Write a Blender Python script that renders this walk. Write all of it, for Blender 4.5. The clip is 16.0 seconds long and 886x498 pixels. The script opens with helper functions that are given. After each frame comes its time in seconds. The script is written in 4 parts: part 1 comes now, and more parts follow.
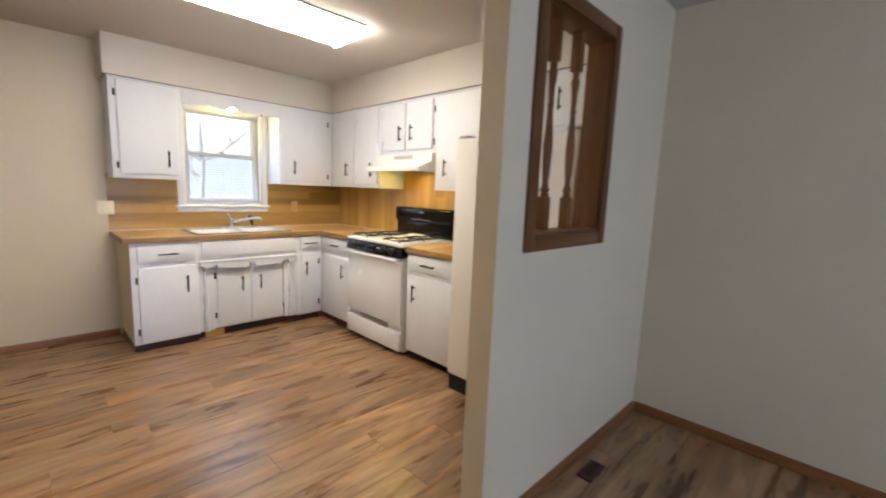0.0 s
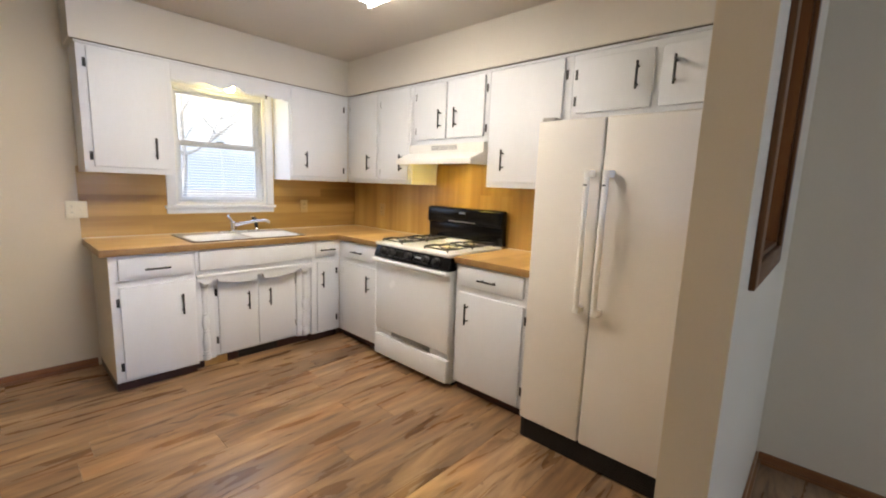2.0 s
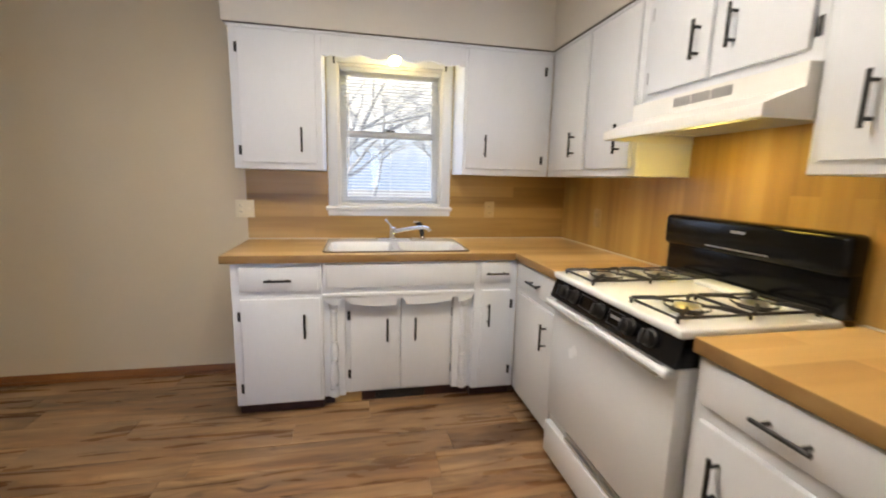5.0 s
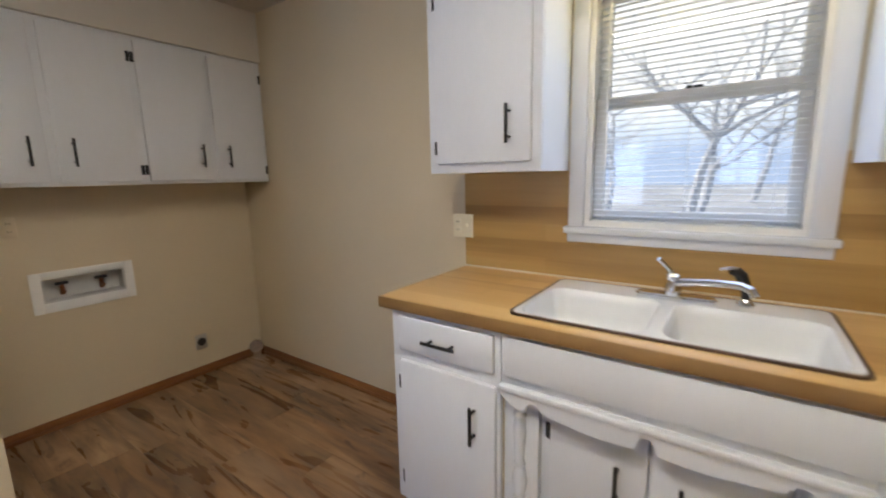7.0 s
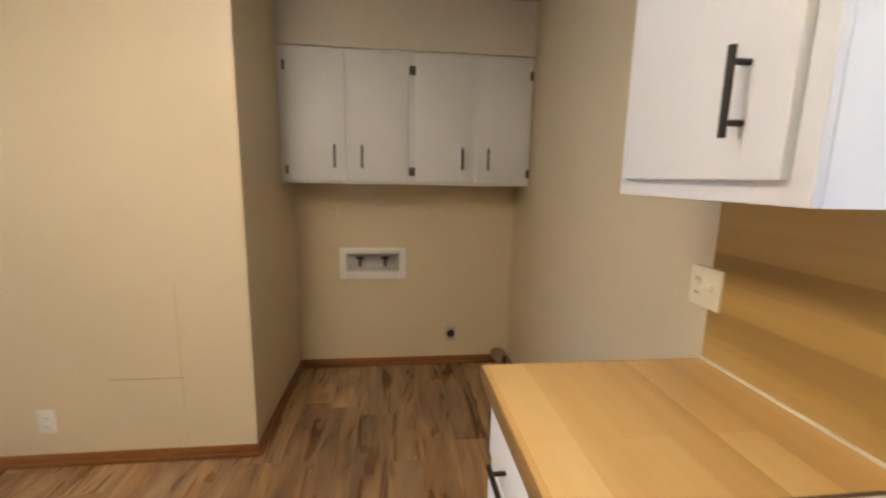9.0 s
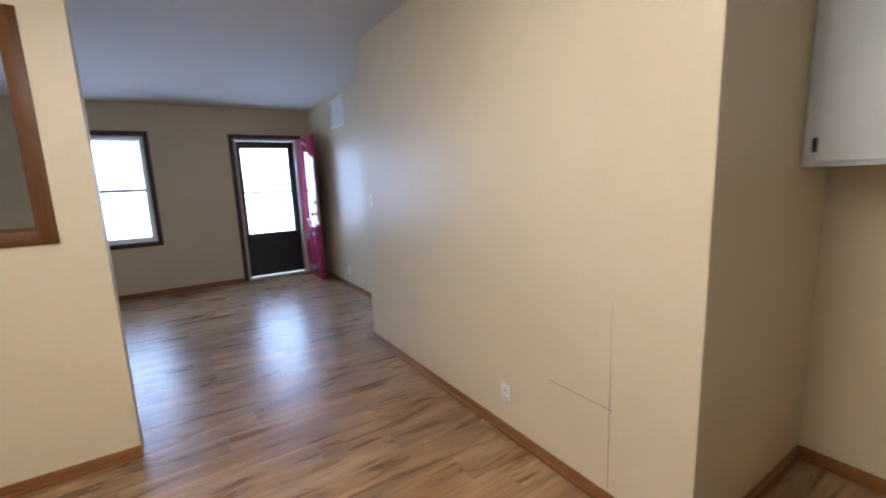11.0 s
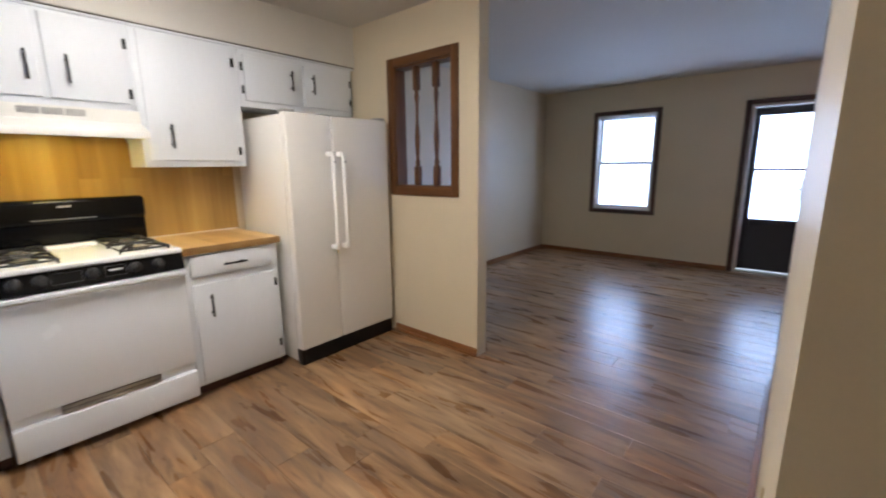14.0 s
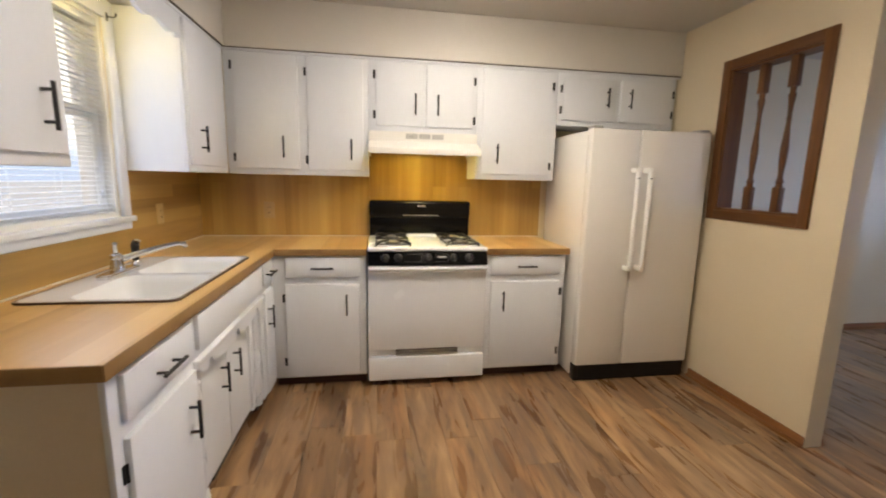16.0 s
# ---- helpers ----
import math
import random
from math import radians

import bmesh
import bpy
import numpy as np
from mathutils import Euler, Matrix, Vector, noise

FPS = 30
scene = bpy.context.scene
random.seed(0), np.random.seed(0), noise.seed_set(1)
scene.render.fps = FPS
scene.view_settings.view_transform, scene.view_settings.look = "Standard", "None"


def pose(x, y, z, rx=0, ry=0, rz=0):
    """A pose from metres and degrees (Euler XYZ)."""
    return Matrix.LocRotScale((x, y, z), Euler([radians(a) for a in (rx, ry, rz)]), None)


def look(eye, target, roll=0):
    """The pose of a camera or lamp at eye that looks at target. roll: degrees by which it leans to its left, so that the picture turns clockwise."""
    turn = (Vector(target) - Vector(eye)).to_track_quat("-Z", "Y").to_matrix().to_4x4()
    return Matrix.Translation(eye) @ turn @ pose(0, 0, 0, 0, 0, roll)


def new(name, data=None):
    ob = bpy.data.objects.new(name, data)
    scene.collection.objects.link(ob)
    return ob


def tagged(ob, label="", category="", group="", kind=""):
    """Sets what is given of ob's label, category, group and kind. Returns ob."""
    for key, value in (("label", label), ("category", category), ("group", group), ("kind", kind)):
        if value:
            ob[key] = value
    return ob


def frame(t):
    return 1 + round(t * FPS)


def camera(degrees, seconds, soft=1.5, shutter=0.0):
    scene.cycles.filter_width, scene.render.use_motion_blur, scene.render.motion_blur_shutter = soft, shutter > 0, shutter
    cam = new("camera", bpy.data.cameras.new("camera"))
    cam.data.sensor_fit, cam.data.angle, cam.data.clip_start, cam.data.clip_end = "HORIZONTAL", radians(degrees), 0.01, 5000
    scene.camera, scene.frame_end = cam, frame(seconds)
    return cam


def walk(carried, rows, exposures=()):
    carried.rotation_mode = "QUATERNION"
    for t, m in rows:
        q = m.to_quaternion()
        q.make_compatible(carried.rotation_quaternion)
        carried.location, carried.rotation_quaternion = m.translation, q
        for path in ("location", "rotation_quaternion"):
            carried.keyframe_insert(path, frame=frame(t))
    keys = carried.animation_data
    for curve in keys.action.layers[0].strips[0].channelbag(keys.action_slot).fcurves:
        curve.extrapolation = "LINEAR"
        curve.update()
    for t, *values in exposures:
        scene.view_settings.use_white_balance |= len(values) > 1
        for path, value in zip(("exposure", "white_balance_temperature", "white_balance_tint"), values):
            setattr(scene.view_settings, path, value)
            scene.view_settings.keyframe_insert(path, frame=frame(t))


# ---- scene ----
cam = camera(93.7, 16.0, soft=2.0, shutter=0.4)
PATH = [
    (0, (0.027, 0.12, 1.358), (-1.363, 1.531, 1.083), 2.3),
    (0.5, (-0.218, 0.162, 1.359), (-1.708, 1.47, 1.093), 2.9),
    (1, (-0.449, 0.196, 1.36), (-1.898, 1.548, 1.089), 2.5),
    (1.5, (-0.624, 0.273, 1.365), (-2.062, 1.638, 1.099), 3.0),
    (2, (-0.736, 0.229, 1.358), (-2.075, 1.685, 1.06), 2.2),
    (2.5, (-0.833, 0.199, 1.343), (-2.146, 1.67, 1.008), 1.7),
    (3, (-0.89, 0.297, 1.332), (-2.275, 1.694, 0.97), 1.2),
    (3.2, (-0.911, 0.373, 1.332), (-2.353, 1.71, 0.966), 1.1),
    (5.3, (-1.685, 1.434, 1.319), (-3.652, 1.621, 1.01), 0.9),
    (5.5, (-1.789, 1.502, 1.307), (-3.767, 1.538, 1.011), 0.4),
    (6, (-2.073, 1.687, 1.33), (-4.015, 1.318, 1.025), -0.2),
    (6.5, (-2.367, 1.745, 1.362), (-4.168, 0.951, 1.005), -0.6),
    (7, (-2.706, 1.699, 1.351), (-4.313, 0.557, 1.008), -1.3),
    (7.5, (-3.0, 1.676, 1.368), (-4.341, 0.231, 1.03), -0.7),
    (8, (-3.271, 1.662, 1.37), (-4.308, -0.011, 1.019), 0.6),
    (8.5, (-3.468, 1.613, 1.381), (-4.174, -0.226, 1.037), 0.6),
    (9, (-3.576, 1.622, 1.397), (-3.801, -0.336, 1.055), 1.1),
    (9.5, (-3.594, 1.625, 1.394), (-3.386, -0.332, 1.036), 0.3),
    (10, (-3.535, 1.478, 1.381), (-2.854, -0.364, 1.005), -1.3),
    (10.2, (-3.557, 1.4, 1.349), (-2.562, -0.297, 0.987), -1.7),
    (12.3, (-3.308, 0.298, 1.365), (-1.38, -0.011, 0.929), -0.5),
    (12.5, (-3.292, 0.217, 1.364), (-1.35, 0.093, 0.904), 0.1),
    (13, (-3.26, -0.032, 1.364), (-1.348, 0.37, 0.937), -1.3),
    (13.5, (-3.285, -0.249, 1.348), (-1.563, 0.673, 0.92), -0.6),
    (14, (-3.247, -0.344, 1.349), (-1.753, 0.927, 0.96), -0.6),
    (14.5, (-3.175, -0.365, 1.368), (-1.98, 1.188, 0.967), 0.0),
    (15, (-3.134, -0.373, 1.365), (-2.317, 1.415, 0.997), 0.4),
    (15.5, (-3.142, -0.376, 1.342), (-2.633, 1.531, 1.018), 0.8),
    (16, (-3.178, -0.382, 1.348), (-2.866, 1.566, 1.023), 1.3),
]
# seconds, stops, kelvin, tint
EXPOSURE = [(0.0, 1.40, 7180, 11), (3.0, 1.26, 7230, 11), (5.5, 1.06, 7230, 11), (7.0, 0.86, 6720, 10), (8.0, 0.82, 7020, 10), (8.5, 0.99, 7630, 11), (9.0, 1.23, 7980, 12),
            (9.5, 1.36, 7780, 11), (10.0, 1.47, 6580, 10), (12.5, 1.18, 6430, 10), (13.5, 1.13, 6430, 10), (14.5, 1.19, 6580, 12), (15.0, 1.16, 7180, 12), (15.5, 1.14, 7430, 12), (16.0, 1.12, 7530, 12)]
walk(cam, [(t, look(eye, target, roll)) for t, eye, target, roll in PATH], EXPOSURE)

# light strengths
SKY, DAY_E, DAY_D, DAY_W = 0.15, 70.0, 66.0, 2.2
TUBE, BULB, HOODLAMP = 11.5, 17.0, 27.0

# ---- world, sun, large lights ----
world = bpy.data.worlds.new("sky")
scene.world = world
world.use_nodes = True
wn, wl = world.node_tree.nodes, world.node_tree.links
sky = wn.new("ShaderNodeTexSky")
sky.sky_type, sky.sun_disc = "NISHITA", False
sky.sun_elevation, sky.sun_rotation = radians(40), radians(180)
sky.air_density, sky.dust_density, sky.ozone_density = 1.0, 2.0, 1.0
wl.new(sky.outputs["Color"], wn["Background"].inputs["Color"])
wn["Background"].inputs["Strength"].default_value = SKY
sun = new("sun", bpy.data.lights.new("sun", "SUN"))
sun.data.energy, sun.data.angle, sun.data.color = 2.0, radians(3), (1.0, 0.95, 0.87)
sun.matrix_world = look((0, -10, 6.2), (0, 0, 0))


def opening_light(x, y, z, across, high, yaw, power, down=0):
    """Sky light that comes in through one window's opening."""
    lamp = new("window_daylight", bpy.data.lights.new("window_daylight", "AREA"))
    lamp.data.shape, lamp.data.size, lamp.data.size_y = "RECTANGLE", across, high
    lamp.data.energy, lamp.data.color = power, (0.43, 0.605, 1.0)
    lamp.matrix_world = pose(x, y, z, 90 - down, 0, yaw)


opening_light(3.60, 1.62, 1.75, 1.80, 2.20, 90, DAY_E)
opening_light(3.60, -0.19, 1.72, 1.80, 2.20, 90, DAY_D)
opening_light(-4.427, 1.54, 1.60, 0.62, 0.86, -90, DAY_W, 6)


# ---- materials ----
def shader(name):
    m = bpy.data.materials.new(name)
    m.use_nodes = True
    n = m.node_tree.nodes
    return m, n, m.node_tree.links, n["Principled BSDF"]


def noise_node(n, l, vec, scale, detail=4.0, rough=0.55):
    t = n.new("ShaderNodeTexNoise")
    t.inputs["Scale"].default_value, t.inputs["Detail"].default_value = scale, detail
    t.inputs["Roughness"].default_value = rough
    l.new(vec, t.inputs["Vector"])
    return t.outputs["Fac"]


def ramp(n, l, fac, stops):
    r = n.new("ShaderNodeValToRGB")
    e = r.color_ramp.elements
    while len(e) < len(stops):
        e.new(0.5)
    for k, (p, c) in zip(e, stops):
        k.position, k.color = p, (*c, 1)
    l.new(fac, r.inputs["Fac"])
    return r.outputs["Color"]


def span(n, l, fac, lo, hi):
    r = n.new("ShaderNodeMapRange")
    r.inputs["From Min"].default_value, r.inputs["From Max"].default_value = 0.25, 0.75
    r.inputs["To Min"].default_value, r.inputs["To Max"].default_value = lo, hi
    l.new(fac, r.inputs["Value"])
    return r.outputs["Result"]


def add_bump(n, l, b, height, strength, distance):
    k = n.new("ShaderNodeBump")
    k.inputs["Strength"].default_value, k.inputs["Distance"].default_value = strength, distance
    l.new(height, k.inputs["Height"])
    l.new(k.outputs["Normal"], b.inputs["Normal"])


def surface(name, c, rough, var=0.07, coarse=3.0, fine=160.0, relief=0.15, dist=0.001, metal=0.0, coat=0.0, stretch=(1, 1, 1)):
    """A plain surface with uneven colour at two scales, uneven gloss and fine relief."""
    m, n, l, b = shader(name)
    tc, mp = n.new("ShaderNodeTexCoord"), n.new("ShaderNodeMapping")
    mp.inputs["Scale"].default_value = stretch
    l.new(tc.outputs["Object"], mp.inputs["Vector"])
    v = mp.outputs["Vector"]
    big, small = noise_node(n, l, v, coarse, 5), noise_node(n, l, v, fine, 3)
    mix = n.new("ShaderNodeMath")
    mix.operation = "MULTIPLY_ADD"
    l.new(small, mix.inputs[0])
    mix.inputs[1].default_value = 0.35
    l.new(big, mix.inputs[2])
    sub = n.new("ShaderNodeMath")
    sub.operation = "SUBTRACT"
    l.new(mix.outputs[0], sub.inputs[0])
    sub.inputs[1].default_value = 0.175
    dark = tuple(max(0.0, k * (1 - var)) for k in c)
    light = tuple(min(1.0, k * (1 + var)) for k in c)
    l.new(ramp(n, l, sub.outputs[0], [(0.3, dark), (0.7, light)]), b.inputs["Base Color"])
    l.new(span(n, l, big, max(0.02, rough - 0.06), rough + 0.06), b.inputs["Roughness"])
    b.inputs["Metallic"].default_value, b.inputs["Coat Weight"].default_value = metal, coat
    if relief:
        add_bump(n, l, b, small, relief, dist)
    return m


def wood(name, stops, rough, grain=(40, 40, 2.2), tint=0.0, relief=0.12, strips=None, coat=0.0, figure=0.38, detail=6):
    """Wood with its grain along z of the mapped space; strips: (length, width) of glued strips across the surface."""
    m, n, l, b = shader(name)
    tc, info, mp = n.new("ShaderNodeTexCoord"), n.new("ShaderNodeObjectInfo"), n.new("ShaderNodeMapping")
    shift = n.new("ShaderNodeVectorMath")
    shift.operation = "MULTIPLY_ADD"
    l.new(info.outputs["Random"], shift.inputs[0])
    shift.inputs[1].default_value = (7.3, 31.0, 13.7) if tint else (0, 0, 0)
    l.new(tc.outputs["Object"], shift.inputs[2])
    mp.inputs["Scale"].default_value = grain
    l.new(shift.outputs[0], mp.inputs["Vector"])
    v = mp.outputs["Vector"]
    wide, fine = noise_node(n, l, v, 0.32, detail, 0.62 if detail > 2 else 0.4), noise_node(n, l, v, 2.4, 4, 0.6)
    total = n.new("ShaderNodeMath")
    total.operation = "MULTIPLY_ADD"
    l.new(fine, total.inputs[0])
    total.inputs[1].default_value = figure
    l.new(wide, total.inputs[2])
    last = n.new("ShaderNodeMath")
    last.operation = "SUBTRACT"
    l.new(total.outputs[0], last.inputs[0])
    last.inputs[1].default_value = figure / 2
    fac = last.outputs[0]
    if tint:
        more = n.new("ShaderNodeMath")
        more.operation = "MULTIPLY_ADD"
        l.new(info.outputs["Random"], more.inputs[0])
        more.inputs[1].default_value = tint
        l.new(fac, more.inputs[2])
        fac = more.outputs[0]
    if strips:
        turn, brick = n.new("ShaderNodeMapping"), n.new("ShaderNodeTexBrick")
        turn.inputs["Rotation"].default_value = strips[2]
        l.new(tc.outputs["Object"], turn.inputs["Vector"])
        l.new(turn.outputs["Vector"], brick.inputs["Vector"])
        brick.inputs["Scale"].default_value = 1.0
        brick.inputs["Brick Width"].default_value, brick.inputs["Row Height"].default_value = strips[0], strips[1]
        brick.inputs["Mortar Size"].default_value = 0.0
        brick.inputs["Color1"].default_value, brick.inputs["Color2"].default_value = (0, 0, 0, 1), (1, 1, 1, 1)
        more = n.new("ShaderNodeMath")
        more.operation = "MULTIPLY_ADD"
        l.new(brick.outputs["Color"], more.inputs[0])
        more.inputs[1].default_value = strips[3]
        l.new(fac, more.inputs[2])
        fac = more.outputs[0]
    l.new(ramp(n, l, fac, stops), b.inputs["Base Color"])
    b.inputs["Coat Weight"].default_value = coat
    if figure > 0.2:
        l.new(span(n, l, fine, rough - 0.06, rough + 0.08), b.inputs["Roughness"])
        add_bump(n, l, b, fine, relief, 0.0008)
    else:
        smear = noise_node(n, l, tc.outputs["Object"], 7.0, 3)
        l.new(span(n, l, smear, rough - 0.02, rough + 0.05), b.inputs["Roughness"])
    return m


def plank_wood():
    """Wood-look vinyl: clouded tan and brown figure along y, darker streaks and a tone of its own for each plank."""
    m, n, l, b = shader("vinyl_plank_floor")
    tc, info = n.new("ShaderNodeTexCoord"), n.new("ShaderNodeObjectInfo")
    shift = n.new("ShaderNodeVectorMath")
    shift.operation = "MULTIPLY_ADD"
    l.new(info.outputs["Random"], shift.inputs[0])
    shift.inputs[1].default_value = (17.3, 41.0, 23.7)
    l.new(tc.outputs["Object"], shift.inputs[2])

    def field(scale, detail, rough, warp):
        mp = n.new("ShaderNodeMapping")
        mp.inputs["Scale"].default_value = scale
        l.new(shift.outputs[0], mp.inputs["Vector"])
        t = n.new("ShaderNodeTexNoise")
        t.inputs["Scale"].default_value, t.inputs["Detail"].default_value = 1.0, detail
        t.inputs["Roughness"].default_value, t.inputs["Distortion"].default_value = rough, warp
        l.new(mp.outputs["Vector"], t.inputs["Vector"])
        return t.outputs["Fac"]

    def mixed(a, k, c):
        t = n.new("ShaderNodeMath")
        t.operation = "MULTIPLY_ADD"
        l.new(a, t.inputs[0])
        t.inputs[1].default_value = k
        if isinstance(c, float):
            t.inputs[2].default_value = c
        else:
            l.new(c, t.inputs[2])
        return t.outputs[0]

    cloud, streak, fine = field((7, 1.2, 7), 3, 0.55, 1.2), field((12, 1.5, 12), 3, 0.5, 1.2), field((260, 7, 90), 2, 0.5, 0.0)
    fac = mixed(info.outputs["Random"], 0.09, mixed(fine, 0.05, mixed(streak, 0.50, mixed(cloud, 0.85, -0.19))))
    col = ramp(n, l, fac, [(0.34, (0.112, 0.060, 0.030)), (0.48, (0.205, 0.116, 0.058)), (0.60, (0.305, 0.180, 0.091)), (0.78, (0.46, 0.295, 0.158))])

    def tinted(a, k, c):
        t = n.new("ShaderNodeMix")
        t.data_type, t.blend_type = "RGBA", k
        l.new(a, t.inputs["Factor"])
        l.new(c[0], t.inputs["A"])
        t.inputs["B"].default_value = (*c[1], 1)
        return t.outputs["Result"]

    def cut(a, lo, hi, top):
        t = n.new("ShaderNodeMapRange")
        t.inputs["From Min"].default_value, t.inputs["From Max"].default_value, t.inputs["To Max"].default_value = lo, hi, top
        l.new(a, t.inputs["Value"])
        return t.outputs["Result"]

    grey, orange, dark, knot = field((7, 0.7, 7), 2, 0.5, 0.5), field((5, 0.9, 5), 2, 0.5, 0.3), field((10, 2.2, 10), 2, 0.5, 1.8), field((11, 5.0, 11), 2, 0.5, 0.8)
    col = tinted(cut(grey, 0.52, 0.68, 0.45), "MIX", (col, (0.185, 0.130, 0.092)))
    col = tinted(cut(orange, 0.50, 0.68, 0.7), "MULTIPLY", (col, (1.08, 0.90, 0.70)))
    col = tinted(cut(dark, 0.60, 0.70, 0.6), "MULTIPLY", (col, (0.42, 0.35, 0.30)))
    col = tinted(cut(knot, 0.70, 0.76, 0.8), "MULTIPLY", (col, (0.24, 0.17, 0.13)))
    l.new(col, b.inputs["Base Color"])
    l.new(span(n, l, streak, 0.25, 0.33), b.inputs["Roughness"])
    add_bump(n, l, b, fine, 0.10, 0.0006)
    return m


def glow(name, c, strength):
    m, n, l, b = shader(name)
    b.inputs["Base Color"].default_value = (0.8, 0.8, 0.78, 1)
    b.inputs["Emission Color"].default_value, b.inputs["Emission Strength"].default_value = (*c, 1), strength
    return m


WALL = surface("wall_paint_beige", (0.635, 0.536, 0.372), 0.41, 0.035, 1.3, 260, 0.22, 0.0008)
CEILING = surface("ceiling_paint", (0.52, 0.49, 0.44), 0.8, 0.03, 1.0, 190, 0.4, 0.0015)
SOFFIT = surface("soffit_paint_white", (0.60, 0.565, 0.505), 0.6, 0.03, 1.6, 240, 0.2, 0.0008)
CAB = surface("cabinet_paint_white", (0.672, 0.690, 0.718), 0.52, 0.025, 4.0, 70, 0.10, 0.0008, stretch=(1, 1, 0.25))
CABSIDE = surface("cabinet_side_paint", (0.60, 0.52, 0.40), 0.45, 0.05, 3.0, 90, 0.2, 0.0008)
BLACK = surface("black_hardware", (0.009, 0.008, 0.0075), 0.42, 0.25, 20, 300, 0.15, 0.0003)
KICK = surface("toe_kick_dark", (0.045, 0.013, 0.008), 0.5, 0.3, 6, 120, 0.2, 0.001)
FLOORWOOD = plank_wood()
UNDER = surface("floor_underlay", (0.05, 0.03, 0.02), 0.9, 0.2, 4, 80, 0.1, 0.001)
TOP = wood("laminate_worktop", [(0.28, (0.36, 0.185, 0.058)), (0.60, (0.58, 0.350, 0.130)), (0.95, (0.74, 0.510, 0.230))], 0.31, (11, 0.9, 11), 0.0, 0.02, (1.3, 0.095, (0, 0, radians(90)), 0.32), figure=0.17, detail=2.5)
EDGE = wood("laminate_edge_strip", [(0.28, (0.19, 0.098, 0.032)), (0.60, (0.31, 0.182, 0.068)), (0.95, (0.42, 0.275, 0.118))], 0.4, (9, 5, 14), 0.0, 0.02, figure=0.25, detail=3)
SPLASH_W = wood("laminate_backsplash", [(0.26, (0.22, 0.115, 0.031)), (0.60, (0.43, 0.260, 0.080)), (1.0, (0.58, 0.385, 0.150))], 0.34, (16, 0.8, 16), 0.0, 0.03, (1.4, 0.075, (radians(-90), radians(-90), 0), 0.26), figure=0.19, detail=3)
SPLASH_N = wood("laminate_backsplash_upright", [(0.22, (0.24, 0.125, 0.030)), (0.62, (0.46, 0.280, 0.078)), (1.0, (0.62, 0.415, 0.145))], 0.34, (18, 18, 0.8), 0.0, 0.03, (1.2, 0.10, (radians(90), 0, radians(90)), 0.22), figure=0.19, detail=3)
STAIN = wood("stained_wood_trim", [(0.25, (0.066, 0.025, 0.008)), (0.6, (0.145, 0.058, 0.019)), (0.9, (0.225, 0.100, 0.035))], 0.37, (45, 45, 3), 0.0, 0.12)
STAINH = wood("stained_wood_crosspiece", [(0.25, (0.066, 0.025, 0.008)), (0.6, (0.145, 0.058, 0.019)), (0.9, (0.225, 0.100, 0.035))], 0.37, (45, 3, 45), 0.0, 0.12)
STAINY = wood("stained_wood_baseboard", [(0.25, (0.15, 0.054, 0.017)), (0.6, (0.27, 0.108, 0.034)), (0.9, (0.37, 0.165, 0.058))], 0.37, (4, 4, 45), 0.0, 0.12)
DARKTRIM = wood("dark_stained_trim", [(0.25, (0.030, 0.012, 0.007)), (0.6, (0.065, 0.026, 0.014)), (0.9, (0.11, 0.045, 0.022))], 0.4, (45, 45, 3), 0.0, 0.12)
FRIDGE = surface("fridge_enamel_almond", (0.72, 0.685, 0.63), 0.48, 0.02, 2.0, 420, 0.35, 0.0006)
ENAMEL = surface("white_enamel", (0.74, 0.76, 0.785), 0.24, 0.02, 3.0, 200, 0.03, 0.0004)
IVORY = surface("almond_hood_enamel", (0.72, 0.70, 0.65), 0.37, 0.03, 3.0, 200, 0.05, 0.0004)
PORCELAIN = surface("white_porcelain", (0.76, 0.77, 0.77), 0.15, 0.02, 4.0, 150, 0.02, 0.0004)
RIM = surface("sink_rim_brown", (0.10, 0.060, 0.040), 0.35, 0.15, 9, 150, 0.1, 0.0005, metal=0.4)
GLOSSBLACK = surface("black_glass_enamel", (0.004, 0.004, 0.005), 0.16, 0.2, 5, 200, 0.02, 0.0003)
IRON = surface("grate_black_iron", (0.010, 0.009, 0.009), 0.5, 0.3, 25, 260, 0.4, 0.0006)
CHROME = surface("chrome", (0.78, 0.78, 0.79), 0.13, 0.04, 8, 200, 0.02, 0.0003, metal=1.0)
STEEL = surface("brushed_steel", (0.52, 0.51, 0.49), 0.37, 0.08, 6, 200, 0.1, 0.0004, metal=1.0)
FOIL = surface("galvanised_duct", (0.80, 0.80, 0.80), 0.20, 0.15, 14, 120, 0.4, 0.002, metal=1.0)
PLASTIC = surface("ivory_plastic", (0.72, 0.65, 0.47), 0.36, 0.03, 6, 200, 0.05, 0.0004)
TANPL = surface("tan_plastic", (0.50, 0.35, 0.16), 0.4, 0.05, 6, 200, 0.05, 0.0004)
HANDLE = surface("almond_plastic", (0.86, 0.84, 0.79), 0.6, 0.03, 6, 200, 0.05, 0.0004)
WHITEPL = surface("white_plastic", (0.78, 0.77, 0.74), 0.36, 0.03, 6, 200, 0.05, 0.0004)
VENT = surface("vent_grey", (0.33, 0.32, 0.30), 0.5, 0.1, 8, 200, 0.1, 0.0004)
BLIND = surface("blind_slat_white", (0.80, 0.80, 0.78), 0.42, 0.03, 5, 150, 0.05, 0.0003)
bn, bl = BLIND.node_tree.nodes, BLIND.node_tree.links
thru, both = bn.new("ShaderNodeBsdfTranslucent"), bn.new("ShaderNodeMixShader")
thru.inputs["Color"].default_value = (0.82, 0.84, 0.86, 1)
